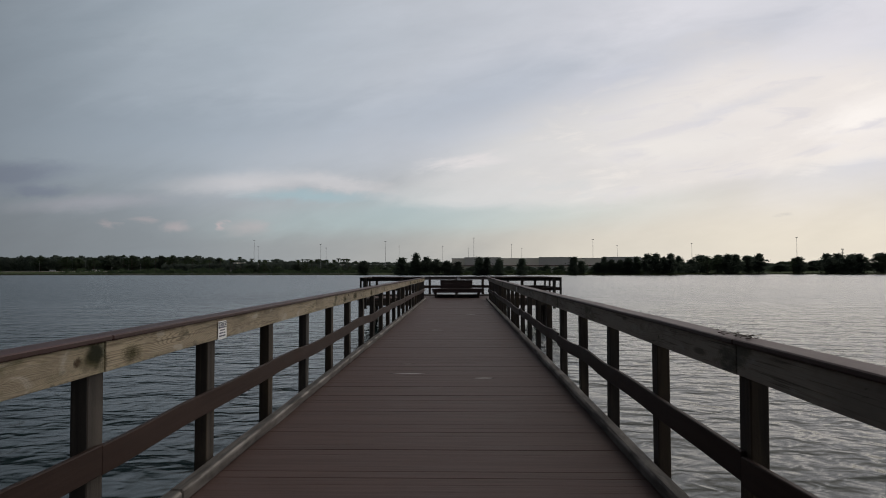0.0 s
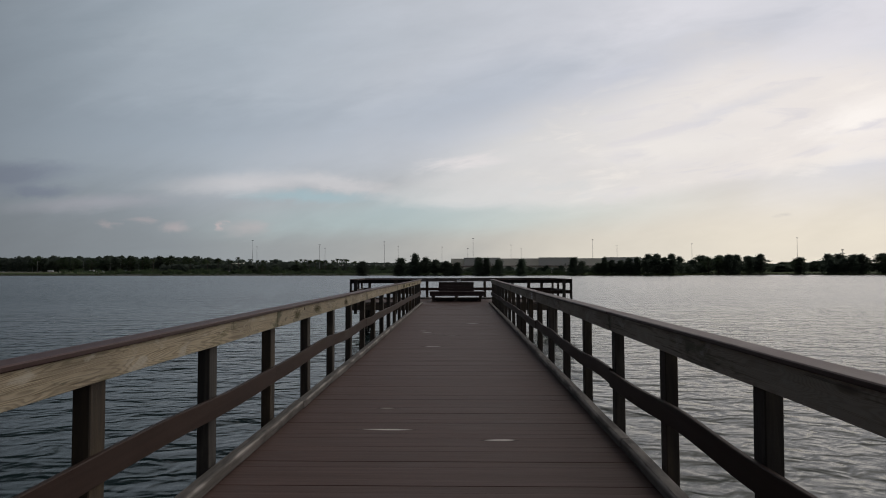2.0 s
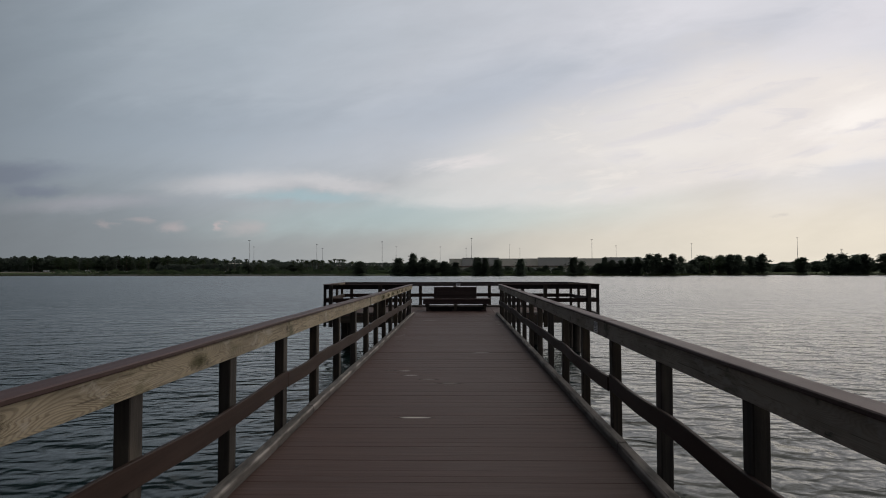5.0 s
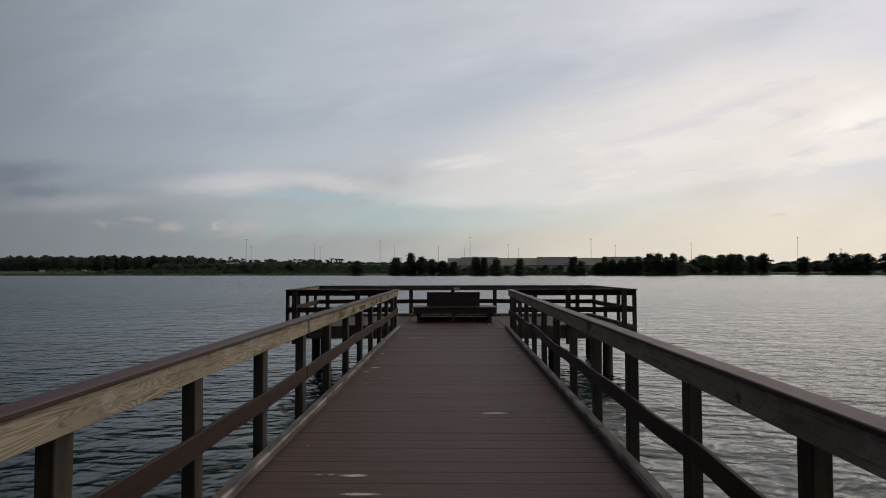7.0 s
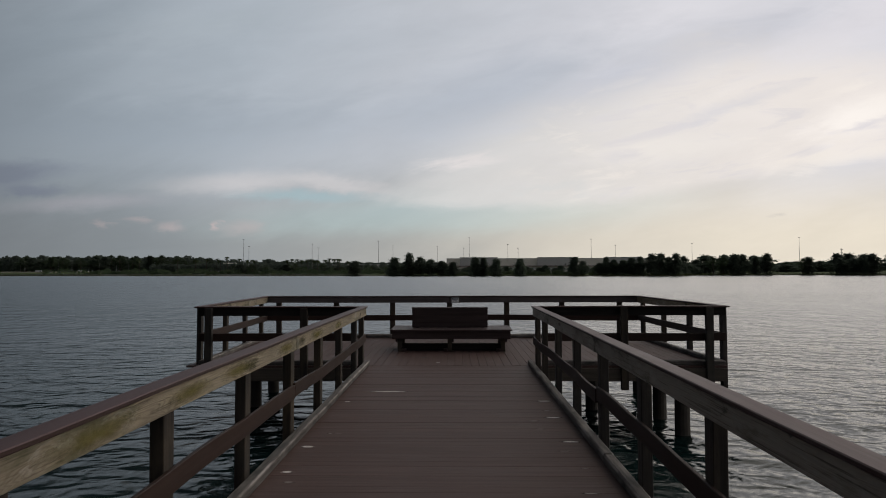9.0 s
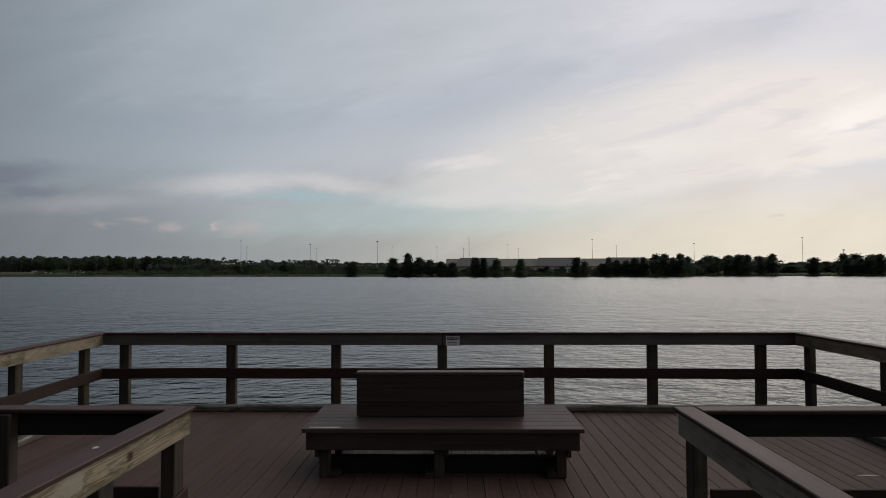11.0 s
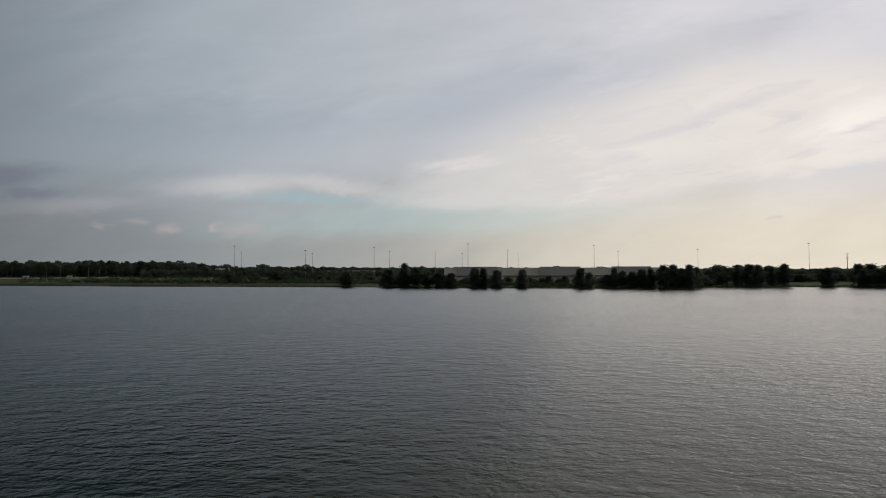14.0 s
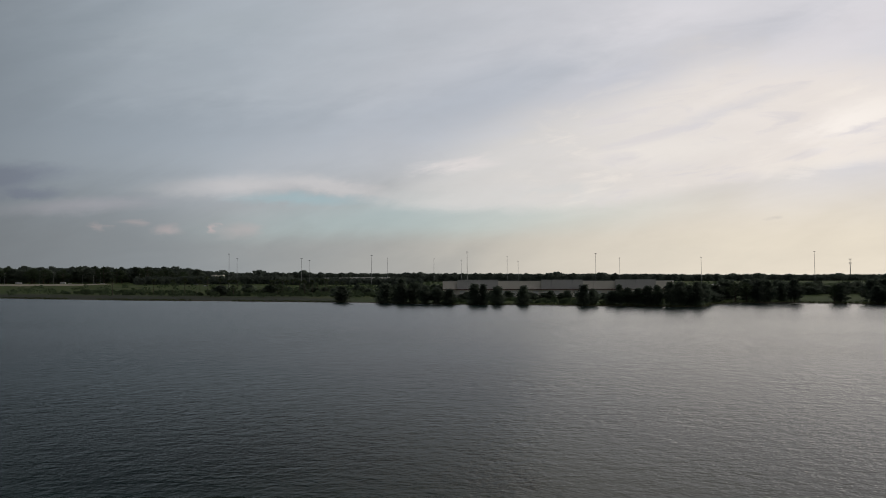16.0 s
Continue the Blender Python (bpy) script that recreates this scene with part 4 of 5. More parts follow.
for i in range(12):
    smear("dropping", 0.98 + fleck.uniform(0, 0.24), 19.0 + i * 0.62 + fleck.uniform(-0.25, 0.25), 0.0022, fleck.uniform(0.06, 0.20), fleck.uniform(0.015, 0.04), SCUFF_SOFT, "small dried pale dropping on the deck boards", "dropping", 60 + i)
for x, y, length, width in ((-1.13, 22.41, 0.24, 0.10), (-1.215, 24.11, 0.15, 0.09), (-1.21, 23.36, 0.11, 0.07), (-1.19, 26.16, 0.11, 0.08), (-1.22, 22.01, 0.16, 0.08),
                            (1.26, 26.2, 0.22, 0.07), (1.24, 25.3, 0.24, 0.08), (1.25, 24.3, 0.22, 0.07)):
    smear("dropping", x, y, 0.0026, length, width, SCUFF, "dried pale dropping beside the timber kerb", "dropping", int(y * 10))
smear("dark_stain", -0.42, 30.25, 0.002, 0.11, 0.20, STAIN, "dark brown damp stain on the platform boards", "stain", 21)
smear("dark_stain", -0.98, 30.35, 0.002, 0.07, 0.14, STAIN, "dark brown damp stain on the platform boards", "stain", 22)
smear("dropping", -0.95, 31.10, 0.4532, 0.28, 0.035, DROPPING, "dried white bird dropping on the bench seat", "dropping", 23)
smear("dropping", 1.95, 33.84, 1.0235, 0.10, 0.05, DROPPING, "dried white bird dropping on the rail cap", "dropping", 24)
smear("dropping", -1.44, 28.35, RAIL + 0.004, 0.035, 0.05, SCUFF, "dried pale dropping on the rail cap", "dropping", 26)
smear("dropping", -1.45, 27.2, RAIL + 0.0045, 0.045, 0.06, SCUFF, "dried pale dropping on the rail cap", "dropping", 27)
smear("dropping", -0.15, 29.6, 0.002, 0.06, 0.05, DROPPING, "dried white dropping on the platform boards", "dropping", 28)

rnd = random.Random(5)
litter = thing("leaf_litter", pose(1.49, 2.95, RAIL - 0.013), "small heap of dark rotting leaves on the rail cap", "leaf litter")
for i in range(34):
    bm = bmesh.new()
    a, l, w = rnd.uniform(0, 6.3), rnd.uniform(0.007, 0.018), rnd.uniform(0.004, 0.009)
    vs = [bm.verts.new((math.cos(k) * l * rnd.uniform(0.7, 1.1), math.sin(k) * w, 0.002 * math.sin(2 * k))) for k in (0, 1.0, 2.1, 3.14, 4.2, 5.3)]
    bm.faces.new(vs)
    g = bmesh.ops.extrude_face_region(bm, geom=bm.faces[:])
    for v in g["geom"]:
        if isinstance(v, bmesh.types.BMVert):
            v.co.z += 0.0012
    part("leaf", bm, LITTER, litter, m=pose(1.49 + rnd.gauss(0, 0.03), 2.98 + rnd.gauss(0, 0.09), RAIL - 0.010 + rnd.uniform(0, 0.004), rnd.uniform(-12, 12), rnd.uniform(-12, 12), math.degrees(a)))

# ---- trees ----
def leaf_cards(bm, centre, count, size, rnd, flat=0.6):
    """Ragged leaf clumps: small bent quads about a centre."""
    for _ in range(count):
        c = Vector(centre) + Vector((rnd.gauss(0, 1), rnd.gauss(0, 1), rnd.gauss(0, flat))) * size * 1.2
        u = Vector((rnd.uniform(-1, 1), rnd.uniform(-1, 1), rnd.uniform(-0.7, 0.7))).normalized()
        w = u.cross(Vector((rnd.uniform(-1, 1), rnd.uniform(-1, 1), rnd.uniform(-1, 1)))).normalized()
        s = size * rnd.uniform(0.45, 1.1)
        vs = [bm.verts.new(c + u * s * a + w * s * b2 * rnd.uniform(0.5, 1)) for a, b2 in ((-1, -0.2), (-0.1, -0.7), (1, 0.1), (0.2, 0.75))]
        bm.faces.new(vs)


def tree(kind, seed, leaf):
    """A tree 10 m high: trunk with limbs, and a crown of leaf clumps set at the limbs' ends."""
    rnd = random.Random(seed)
    label = {"broad": "dark green broad-crowned tree on the lake shore", "cone": "dark pointed cypress-like tree at the water's edge",
             "open": "dark tree with an open, gappy crown on the far shore"}[kind]
    base = thing("tree", Matrix(), label, "tree", "shore trees")
    bm = bmesh.new()
    lean = Vector((rnd.uniform(-0.3, 0.3), rnd.uniform(-0.3, 0.3), 0))
    tube(bm, [(0, 0, -0.4), lean * 0.2 + Vector((0, 0, 1.5)), lean * 0.6 + Vector((0, 0, 4.5)), lean + Vector((0, 0, 8.6))], [0.30, 0.22, 0.16, 0.04], 7)
    lb = bmesh.new()
    n = {"broad": 26, "cone": 24, "open": 17}[kind]
    for i in range(n):
        f = (i + 0.5) / n
        if kind == "cone":
            h = 0.9 + 8.6 * f
            reach = (2.15 * (1 - f) ** 0.7 + 0.25) * rnd.uniform(0.6, 1.1)
        else:
            h = (1.6 if kind == "broad" else 3.2) + (7.4 if kind == "broad" else 6.0) * f
            prof = math.sin(math.pi * min(1.0, 0.22 + 0.80 * f)) ** 0.6
            reach = 3.0 * prof * rnd.uniform(0.45, 1.1)
        a = i * 2.4 + rnd.uniform(-0.5, 0.5)
        root = lean * (h * 0.08) + Vector((0, 0, max(0.5, h - reach * 0.45)))
        tip = Vector((math.cos(a) * reach, math.sin(a) * reach, h + rnd.uniform(-0.2, 0.4))) + lean * (h * 0.08)
        mid = (root + tip) / 2 + Vector((0, 0, -0.1))
        tube(bm, [root, mid, tip], [0.07, 0.045, 0.015], 5)
        for k, p in enumerate((tip, mid, tip * 0.75 + mid * 0.25)):
            leaf_cards(lb, p + Vector((rnd.gauss(0, 0.25), rnd.gauss(0, 0.25), rnd.gauss(0, 0.2))), 40 if kind != "open" else 26, 0.36 if kind != "open" else 0.31, rnd)
    leaf_cards(lb, lean + Vector((0, 0, 9.2)), 40, 0.28, rnd)
    # inner leaves close the crown round the trunk
    if kind != "open":
        for k in range(12):
            f = k / 11
            wide = 1.5 * (1 - f) ** 0.6 if kind == "cone" else 2.0 * math.sin(math.pi * min(1.0, 0.30 + 0.66 * f)) ** 0.7
            for _ in range(30):
                a = rnd.uniform(0, 6.283)
                leaf_cards(lb, Vector((math.cos(a), math.sin(a), 0)) * wide * rnd.random() ** 0.5 + Vector((0, 0, 0.5 + 8.3 * f)), 2, 0.50, rnd)
    part("trunk", bm, BARK, base, m=Matrix())
    part("crown", lb, leaf, base, m=Matrix())
    return base


def palm(seed):
    rnd = random.Random(seed)
    base = thing("palm_tree", Matrix(), "tall slim palm with drooping fronds beyond the shore", "palm", "palms")
    bm = bmesh.new()
    lean = rnd.uniform(-0.5, 0.5)
    tube(bm, [(0, 0, -0.4), (lean * 0.2, 0, 3), (lean * 0.6, 0, 6.2), (lean, 0, 8.7)], [0.24, 0.17, 0.15, 0.17], 7)
    part("trunk", bm, BARK, base, m=Matrix())
    for i in range(15):
        fb = bmesh.new()
        a, droop, ln = i * 2.4 + rnd.uniform(-0.3, 0.3), rnd.uniform(-0.9, 1.0), rnd.uniform(1.9, 2.6)
        rows = []
        for k in range(5):
            f = k / 4
            r = ln * f
            z = 8.7 + droop * r * 0.5 - 0.22 * r * r
            w = 0.42 * math.sin(math.pi * min(0.95, f * 0.85 + 0.12))
            c = Vector((lean + math.cos(a) * r, math.sin(a) * r, z))
            s = Vector((-math.sin(a), math.cos(a), 0)) * w
            rows.append((fb.verts.new(c + s - Vector((0, 0, w * 0.5))), fb.verts.new(c), fb.verts.new(c - s - Vector((0, 0, w * 0.5)))))
        for p, q in zip(rows, rows[1:]):
            fb.faces.new((p[0], p[1], q[1], q[0]))
            fb.faces.new((p[1], p[2], q[2], q[1]))
        part("frond", fb, FROND, base, m=Matrix())
    return base


MODELS = {"broad": [tree("broad", s, LEAF) for s in (1, 2, 3, 4)], "cone": [tree("cone", s, LEAF) for s in (11, 12, 13)],
          "open": [tree("open", s, LEAF_B) for s in (21, 22)], "palm": [palm(s) for s in (31, 32, 33)]}
USED = set()
PLACED = 0


def plant(kind, x, y, height, width, sink=0.0):
    """Sets a tree of that height and crown width; the models themselves are used first."""
    global PLACED
    PLACED += 1
    own = {"broad": 4.7, "cone": 4.2, "open": 5.2, "palm": 4.6}[kind]
    model = MODELS[kind][PLACED % len(MODELS[kind])]
    sxy = width / own
    m = pose(x, y, ground_z(x, y) - sink, 0, 0, (PLACED * 67) % 360) @ Matrix.Diagonal((sxy, sxy, height / 10.0, 1))
    if model.name in USED:
        return copy_thing(model, m @ Matrix.Diagonal((*(1 / k for k in model.scale), 1)))
    USED.add(model.name)
    model.matrix_basis = m
    return model


# at the water's edge: kind, x, metres behind the shore line, height, crown width
EDGE_A = [("broad", -64.6, 1, 9.4, 8.4), ("cone", -38.0, 1, 11.0, 9.0), ("cone", -28.2, 2, 13.6, 6.8), ("broad", -28.9, 4, 9.4, 10.0), ("broad", -21.3, 3, 11.4, 6.8), ("broad", -14.6, 2, 10.2, 7.4),
          ("broad", -7.9, 3, 8.8, 7.6), ("cone", -0.8, 3, 7.8, 6.5), ("cone", 12.7, 1, 10.7, 7.5), ("cone", 17.5, 1, 10.9, 5.6), ("cone", 25.1, 1.5, 9.7, 6.5), ("cone", 39.2, 1.5, 9.6, 6.8)]
EDGE_B = [("cone", 69.4, 2, 10.6, 6.8), ("broad", 74.5, 5, 8.3, 5.2), ("broad", 84.2, 6, 7.0, 5.8), ("broad", 87.5, 4, 10.4, 4.9), ("broad", 91.8, 6, 8.8, 5.8), ("cone", 96.4, 5, 8.2, 6.5),
          ("broad", 100.6, 4, 9.9, 6.0), ("broad", 104.9, 5, 10.2, 5.8), ("broad", 110.4, 3, 12.0, 6.8), ("broad", 115.9, 5, 12.3, 7.0), ("broad", 121.8, 8, 10.2, 5.8), ("broad", 124.1, 3, 12.1, 6.6),
          ("broad", 136.2, 6, 10.9, 6.2), ("broad", 145.5, 9, 6.6, 8.0), ("broad", 151.5, 12, 4.6, 7.0)]
EDGE_C = [("open", 161.2, 5, 10.7, 8.6), ("open", 168.1, 6, 11.0, 9.4), ("broad", 173.8, 3, 12.9, 7.6), ("broad", 179.7, 5, 12.6, 7.6), ("cone", 189.9, 9, 11.0, 6.1), ("broad", 193.4, 3, 12.9, 7.6),
          ("open", 212.5, 4, 9.7, 6.8), ("broad", 216.2, 5, 10.6, 7.6), ("broad", 229.2, 4, 9.4, 6.6), ("broad", 234.8, 5, 9.7, 6.6),
          ("broad", 239.0, 4, 11.8, 6.8), ("broad", 244.4, 6, 12.2, 7.0), ("open", 256, 4, 12.4, 10.0), ("broad", 267, 4, 10.0, 9.0), ("broad", 279, 5, 12.5, 10.0), ("broad", 290, 6, 11.0, 9.0)]
for rowset in (EDGE_A, EDGE_B, EDGE_C):
    for kind, x, back, h, w in rowset:
        plant(kind, x, shore_y(x) + back, h * 1.03, w)
# second row close behind, where the shore trees stand thick
for x, back, h, w in ((158.5, 26, 9.5, 8), (166, 30, 12.6, 10), (171, 34, 12.2, 9), (176.5, 24, 12.8, 10), (184.5, 22, 12.4, 10), (187, 34, 12.9, 9), (197, 30, 12.3, 9), (202, 36, 11.4, 9),
                      (236, 24, 12.6, 10), (243, 26, 12.8, 10), (250, 24, 12.4, 9), (262, 22, 12.8, 12), (272, 26, 13.0, 11)):
    plant("broad", x, shore_y(x) + back, h, w)
# low trees behind the open field
for x, y, h, w in ((250, 512, 5.4, 11), (262, 520, 6.2, 12), (274, 525, 6.0, 12), (286, 522, 8.8, 13), (297, 528, 8.2, 13), (312, 530, 6.4, 12), (328, 520, 6.8, 13)):
    plant("broad", x, y, h, w)

# palms and tall garden trees inland
rnd = random.Random(77)
for x, top in ((-262, 12.6), (-230, 12.4), (-215, 12.0), (-206, 12.8), (-197, 12.6), (-194, 11.6), (-188, 14.2), (-178, 12.5), (-172, 11.6), (-168, 11.6), (-165, 11.1), (-138, 11.5), (-134, 12.2), (-130, 11.9),
               (-127, 11.5), (-122, 11.9), (-117, 11.0), (-113, 11.4), (-107, 11.4), (-103, 12.5), (-100, 12.3), (-97, 12.3), (-95, 11.8), (-88, 10.4), (-84, 10.0)):
    plant("palm", x, 545, (top - ground_z(x, 545)) * 1.12, rnd.uniform(4.4, 6.0))
for i in range(34):
    x = -175 + i * 5.2 + rnd.uniform(-2, 2)
    plant("broad" if i % 3 else "open", x, 540 + rnd.uniform(-25, 40), rnd.uniform(5.0, 8.4), rnd.uniform(6.0, 10.0))
# screen of small trees before the warehouse
for i in range(26):
    x = -4 + i * 5.0 + rnd.uniform(-1.5, 1.5)
    plant("broad", x, 436 + rnd.uniform(-5, 10), rnd.uniform(3.6, 5.8), rnd.uniform(4.5, 6.5))
for i in range(16):
    x = 150 + i * 11 + rnd.uniform(-3, 3)
    plant("broad" if i % 2 else "open", x, 520 + rnd.uniform(-20, 60), rnd.uniform(6.0, 10.0), rnd.uniform(8, 13))


# single crowns that stand before the woods
for i in range(40):
    x = -690 + i * 7.6 + rnd.uniform(-3, 3)
    plant("open" if i % 3 else "broad", x, 1010 + rnd.uniform(-12, 40), rnd.uniform(19, 27) * (0.8 if x > -430 else 1.0), rnd.uniform(12, 20))


# ---- far woods, shrubs and reeds ----
def canopy(name, spots, mat, label, category, seed, card=2.0, per=26):
    """Many tree crowns too far to tell apart, as leaf clumps with trunks' dark below."""
    rnd = random.Random(seed)
    vs, fs = [], []
    for x, y, h, w in spots:
        z0 = ground_z(x, y)
        for _ in range(per):
            f = rnd.random() ** 0.8
            r = w * 0.5 * math.sqrt(max(0.05, 1 - max(0.0, 2.2 * f - 1.2) ** 2)) if h > 3 else w * 0.5
            a = rnd.uniform(0, 6.283)
            q = rnd.random() ** 0.5
            c = Vector((x + math.cos(a) * r * q, y + math.sin(a) * r * q, z0 + h * (0.03 + 0.95 * f)))
            s = card * rnd.uniform(0.5, 1.1)
            u = Vector((rnd.uniform(-1, 1), rnd.uniform(-0.6, 0.6), rnd.uniform(-0.8, 0.8))).normalized() * s
            v = u.cross(Vector((rnd.uniform(-0.3, 0.3), 1, rnd.uniform(-0.5, 0.5)))).normalized() * s
            i = len(vs)
            vs += [c - u - v * 0.3, c - v * 0.8, c + u + v * 0.1, c + v * 0.8]
            fs.append((i, i + 1, i + 2, i + 3))
    me = bpy.data.meshes.new(name)
    me.from_pydata(vs, [], fs)
    me.materials.append(mat)
    return tagged(put(name, me), label, category, kind="stuff")


rnd = random.Random(9)
spots = []


def woods_height(x):
    return float(np.interp(x, [-1150, -700, -480, -430, -392, -300, 0, 250, 500, 1150], [25, 26, 25, 22, 16.5, 14.5, 13, 11.5, 9.5, 10]))


for row in range(3):
    x = -1150.0
    while x < 1150:
        h = woods_height(x) * (0.89 + 0.12 * noise.noise((x * 0.011, row * 3.0, 2.0)) + rnd.uniform(-0.04, 0.04))
        spots.append((x, 1090 + row * 14 + rnd.uniform(-6, 6) + 0.02 * abs(x), h, rnd.uniform(13, 32)))
        x += rnd.uniform(5, 11)
# crowns that stand out of the canopy, some of them large
x = -1150.0
while x < 1150:
    big = rnd.random() < 0.22
    h = woods_height(x) * (rnd.uniform(0.93, 1.05) + (rnd.uniform(0.02, 0.10) if x < -400 else rnd.uniform(0.05, 0.28)) * big)
    for _ in range(2):
        spots.append((x, 1082 + rnd.uniform(-6, 6) + 0.02 * abs(x), h, rnd.uniform(20, 30) if big else rnd.uniform(10, 19)))
    x += rnd.uniform(9, 27)
for i in range(150):
    x = -430 + i * 2.6 + rnd.uniform(-2, 2)
    spots.append((x, 870 + rnd.uniform(-10, 4) + (60 if x < -220 else 0), rnd.uniform(5.5, 8.5) + (2.5 if x < -220 else 0), rnd.uniform(7, 12)))
canopy("far_woods", spots, LEAF_FAR, "dark band of distant woods along the horizon", "woods", 3, 2.2, 130)
spots = []
for i in range(260):
    x = -330 + i * 1.3 + rnd.uniform(-1, 1)
    spots.append((x, shore_y(x) + rnd.choice((62, 75, 88, 100, 115)) + rnd.uniform(-3, 3), rnd.uniform(0.8, 2.6), rnd.uniform(2, 5)))
for i in range(95):
    x = 0 + i * 1.5 + rnd.uniform(-1, 1)
    spots.append((x, shore_y(x) + rnd.choice((9, 14, 20, 32)) + rnd.uniform(-2, 2), rnd.uniform(0.8, 2.4), rnd.uniform(2, 5)))
for i in range(520):
    x = -420 + i * 1.75 + rnd.uniform(-3, 3)
    dense = 0.35 if x < -190 else 1.0
    if rnd.random() < dense:
        spots.append((x, rnd.choice((500, 540, 600, 640, 700, 800)) + rnd.uniform(-25, 25) + 0.12 * abs(x), rnd.uniform(2.2, 5.5), rnd.uniform(5, 10)))
canopy("shrubs", spots, LEAF_B, "low dark shrubs scattered over the shore", "shrubs", 4, 0.75, 40)
spots = []
for i in range(900):
    x = -480 + i * 0.9 + rnd.uniform(-0.5, 0.5)
    if noise.noise((x * 0.03, 7.0, 0)) > -0.15:
        spots.append((x, shore_y(x) + rnd.uniform(-0.5, 2.2), rnd.uniform(0.4, 1.1), 1.2))
canopy("reeds", spots, REED, "fringe of reeds along the waterline", "reeds", 5, 0.28, 12)


# ---- high-mast lights ----
def mast(x, y, height, wide=0.29):
    z = ground_z(x, y)
    base = thing("high_mast_light", pose(x, y, z), "tall slim grey high-mast light pole beyond the shore", "light pole", "high-mast lights")
    bm = bmesh.new()
    tube(bm, [(0, 0, -1), (0, 0, height * 0.5), (0, 0, height)], [wide, wide * 0.7, wide * 0.4], 8)
    part("pole", bm, STEEL, base, m=pose(x, y, z))
    bm = bmesh.new()
    tube(bm, [(0, 0, height - 0.3), (0, 0, height + 0.3)], [0.55, 0.45], 8)
    ring = part("ring", bm, STEEL, base, m=pose(x, y, z))
    for k in range(4):
        bm = bmesh.new()
        a = k * math.pi / 2 + 0.4
        block(bm, 0.55, 1.15, -0.28, 0.28, -0.3, 0.1, 0.05)
        part("lamp", bm, STEEL, ring, m=pose(x, y, z + height, 0, 0, math.degrees(a)))


for x, y, h in ((-233, 720, 36), (-287, 905, 35), (-158, 725, 31), (-180, 860, 31), (-84, 725, 34), (-83, 880, 34), (-23, 890, 33), (13, 900, 31), (16.5, 720, 37), (72, 880, 35), (84, 860, 29),
                (150, 720, 35), (214, 870, 33), (270, 748, 31), (373, 715, 36)):
    mast(x, y, h)


def street_lamp(x, y, height):
    z = ground_z(x, y)
    base = thing("street_lamp", pose(x, y, z), "pale slim street lamp before the far woods", "street lamp", "far street lamps")
    bm = bmesh.new()
    tube(bm, [(0, 0, -0.5), (0, 0, height * 0.6), (0, 0, height)], [0.22, 0.18, 0.13], 8)
    part("pole", bm, LAMP_WHITE, base, m=pose(x, y, z))
    bm = bmesh.new()
    block(bm, -0.2, 2.2, -0.2, 0.2, height - 0.2, height + 0.05, 0.05)
    part("arm", bm, LAMP_WHITE, base, m=pose(x, y, z, 0, 0, 20))


for x, y, h in ((-668, 1000, 17), (-682, 1010, 12), (-615, 1000, 14), (-594, 1000, 17), (-551, 1000, 13), (-524, 1000, 16), (-540, 1010, 12), (-505, 1000, 13), (-465, 1000, 14), (-456, 1000, 15), (-431, 1000, 11)):
    street_lamp(x, y, h)

# phone tower
tower_at = pose(720, 1218, ground_z(720, 1218))
base = thing("phone_tower", tower_at, "dark phone tower with two rings of antennas", "tower")
bm = bmesh.new()
tube(bm, [(0, 0, -1), (0, 0, 20), (0, 0, 38.5)], [0.8, 0.62, 0.42], 8)
tower = part("pole", bm, STEEL, base, m=tower_at)
for z in (30.5, 37.0):
    for k in range(6):
        bm = bmesh.new()
        block(bm, 1.6, 2.0, -0.25, 0.25, z - 1.5, z + 1.5, 0.06)
        block(bm, 0.0, 1.65, -0.1, 0.1, z - 0.15, z + 0.15)
        part("antenna", bm, STEEL, tower, m=tower_at @ pose(0, 0, 0, 0, 0, 60 * k))


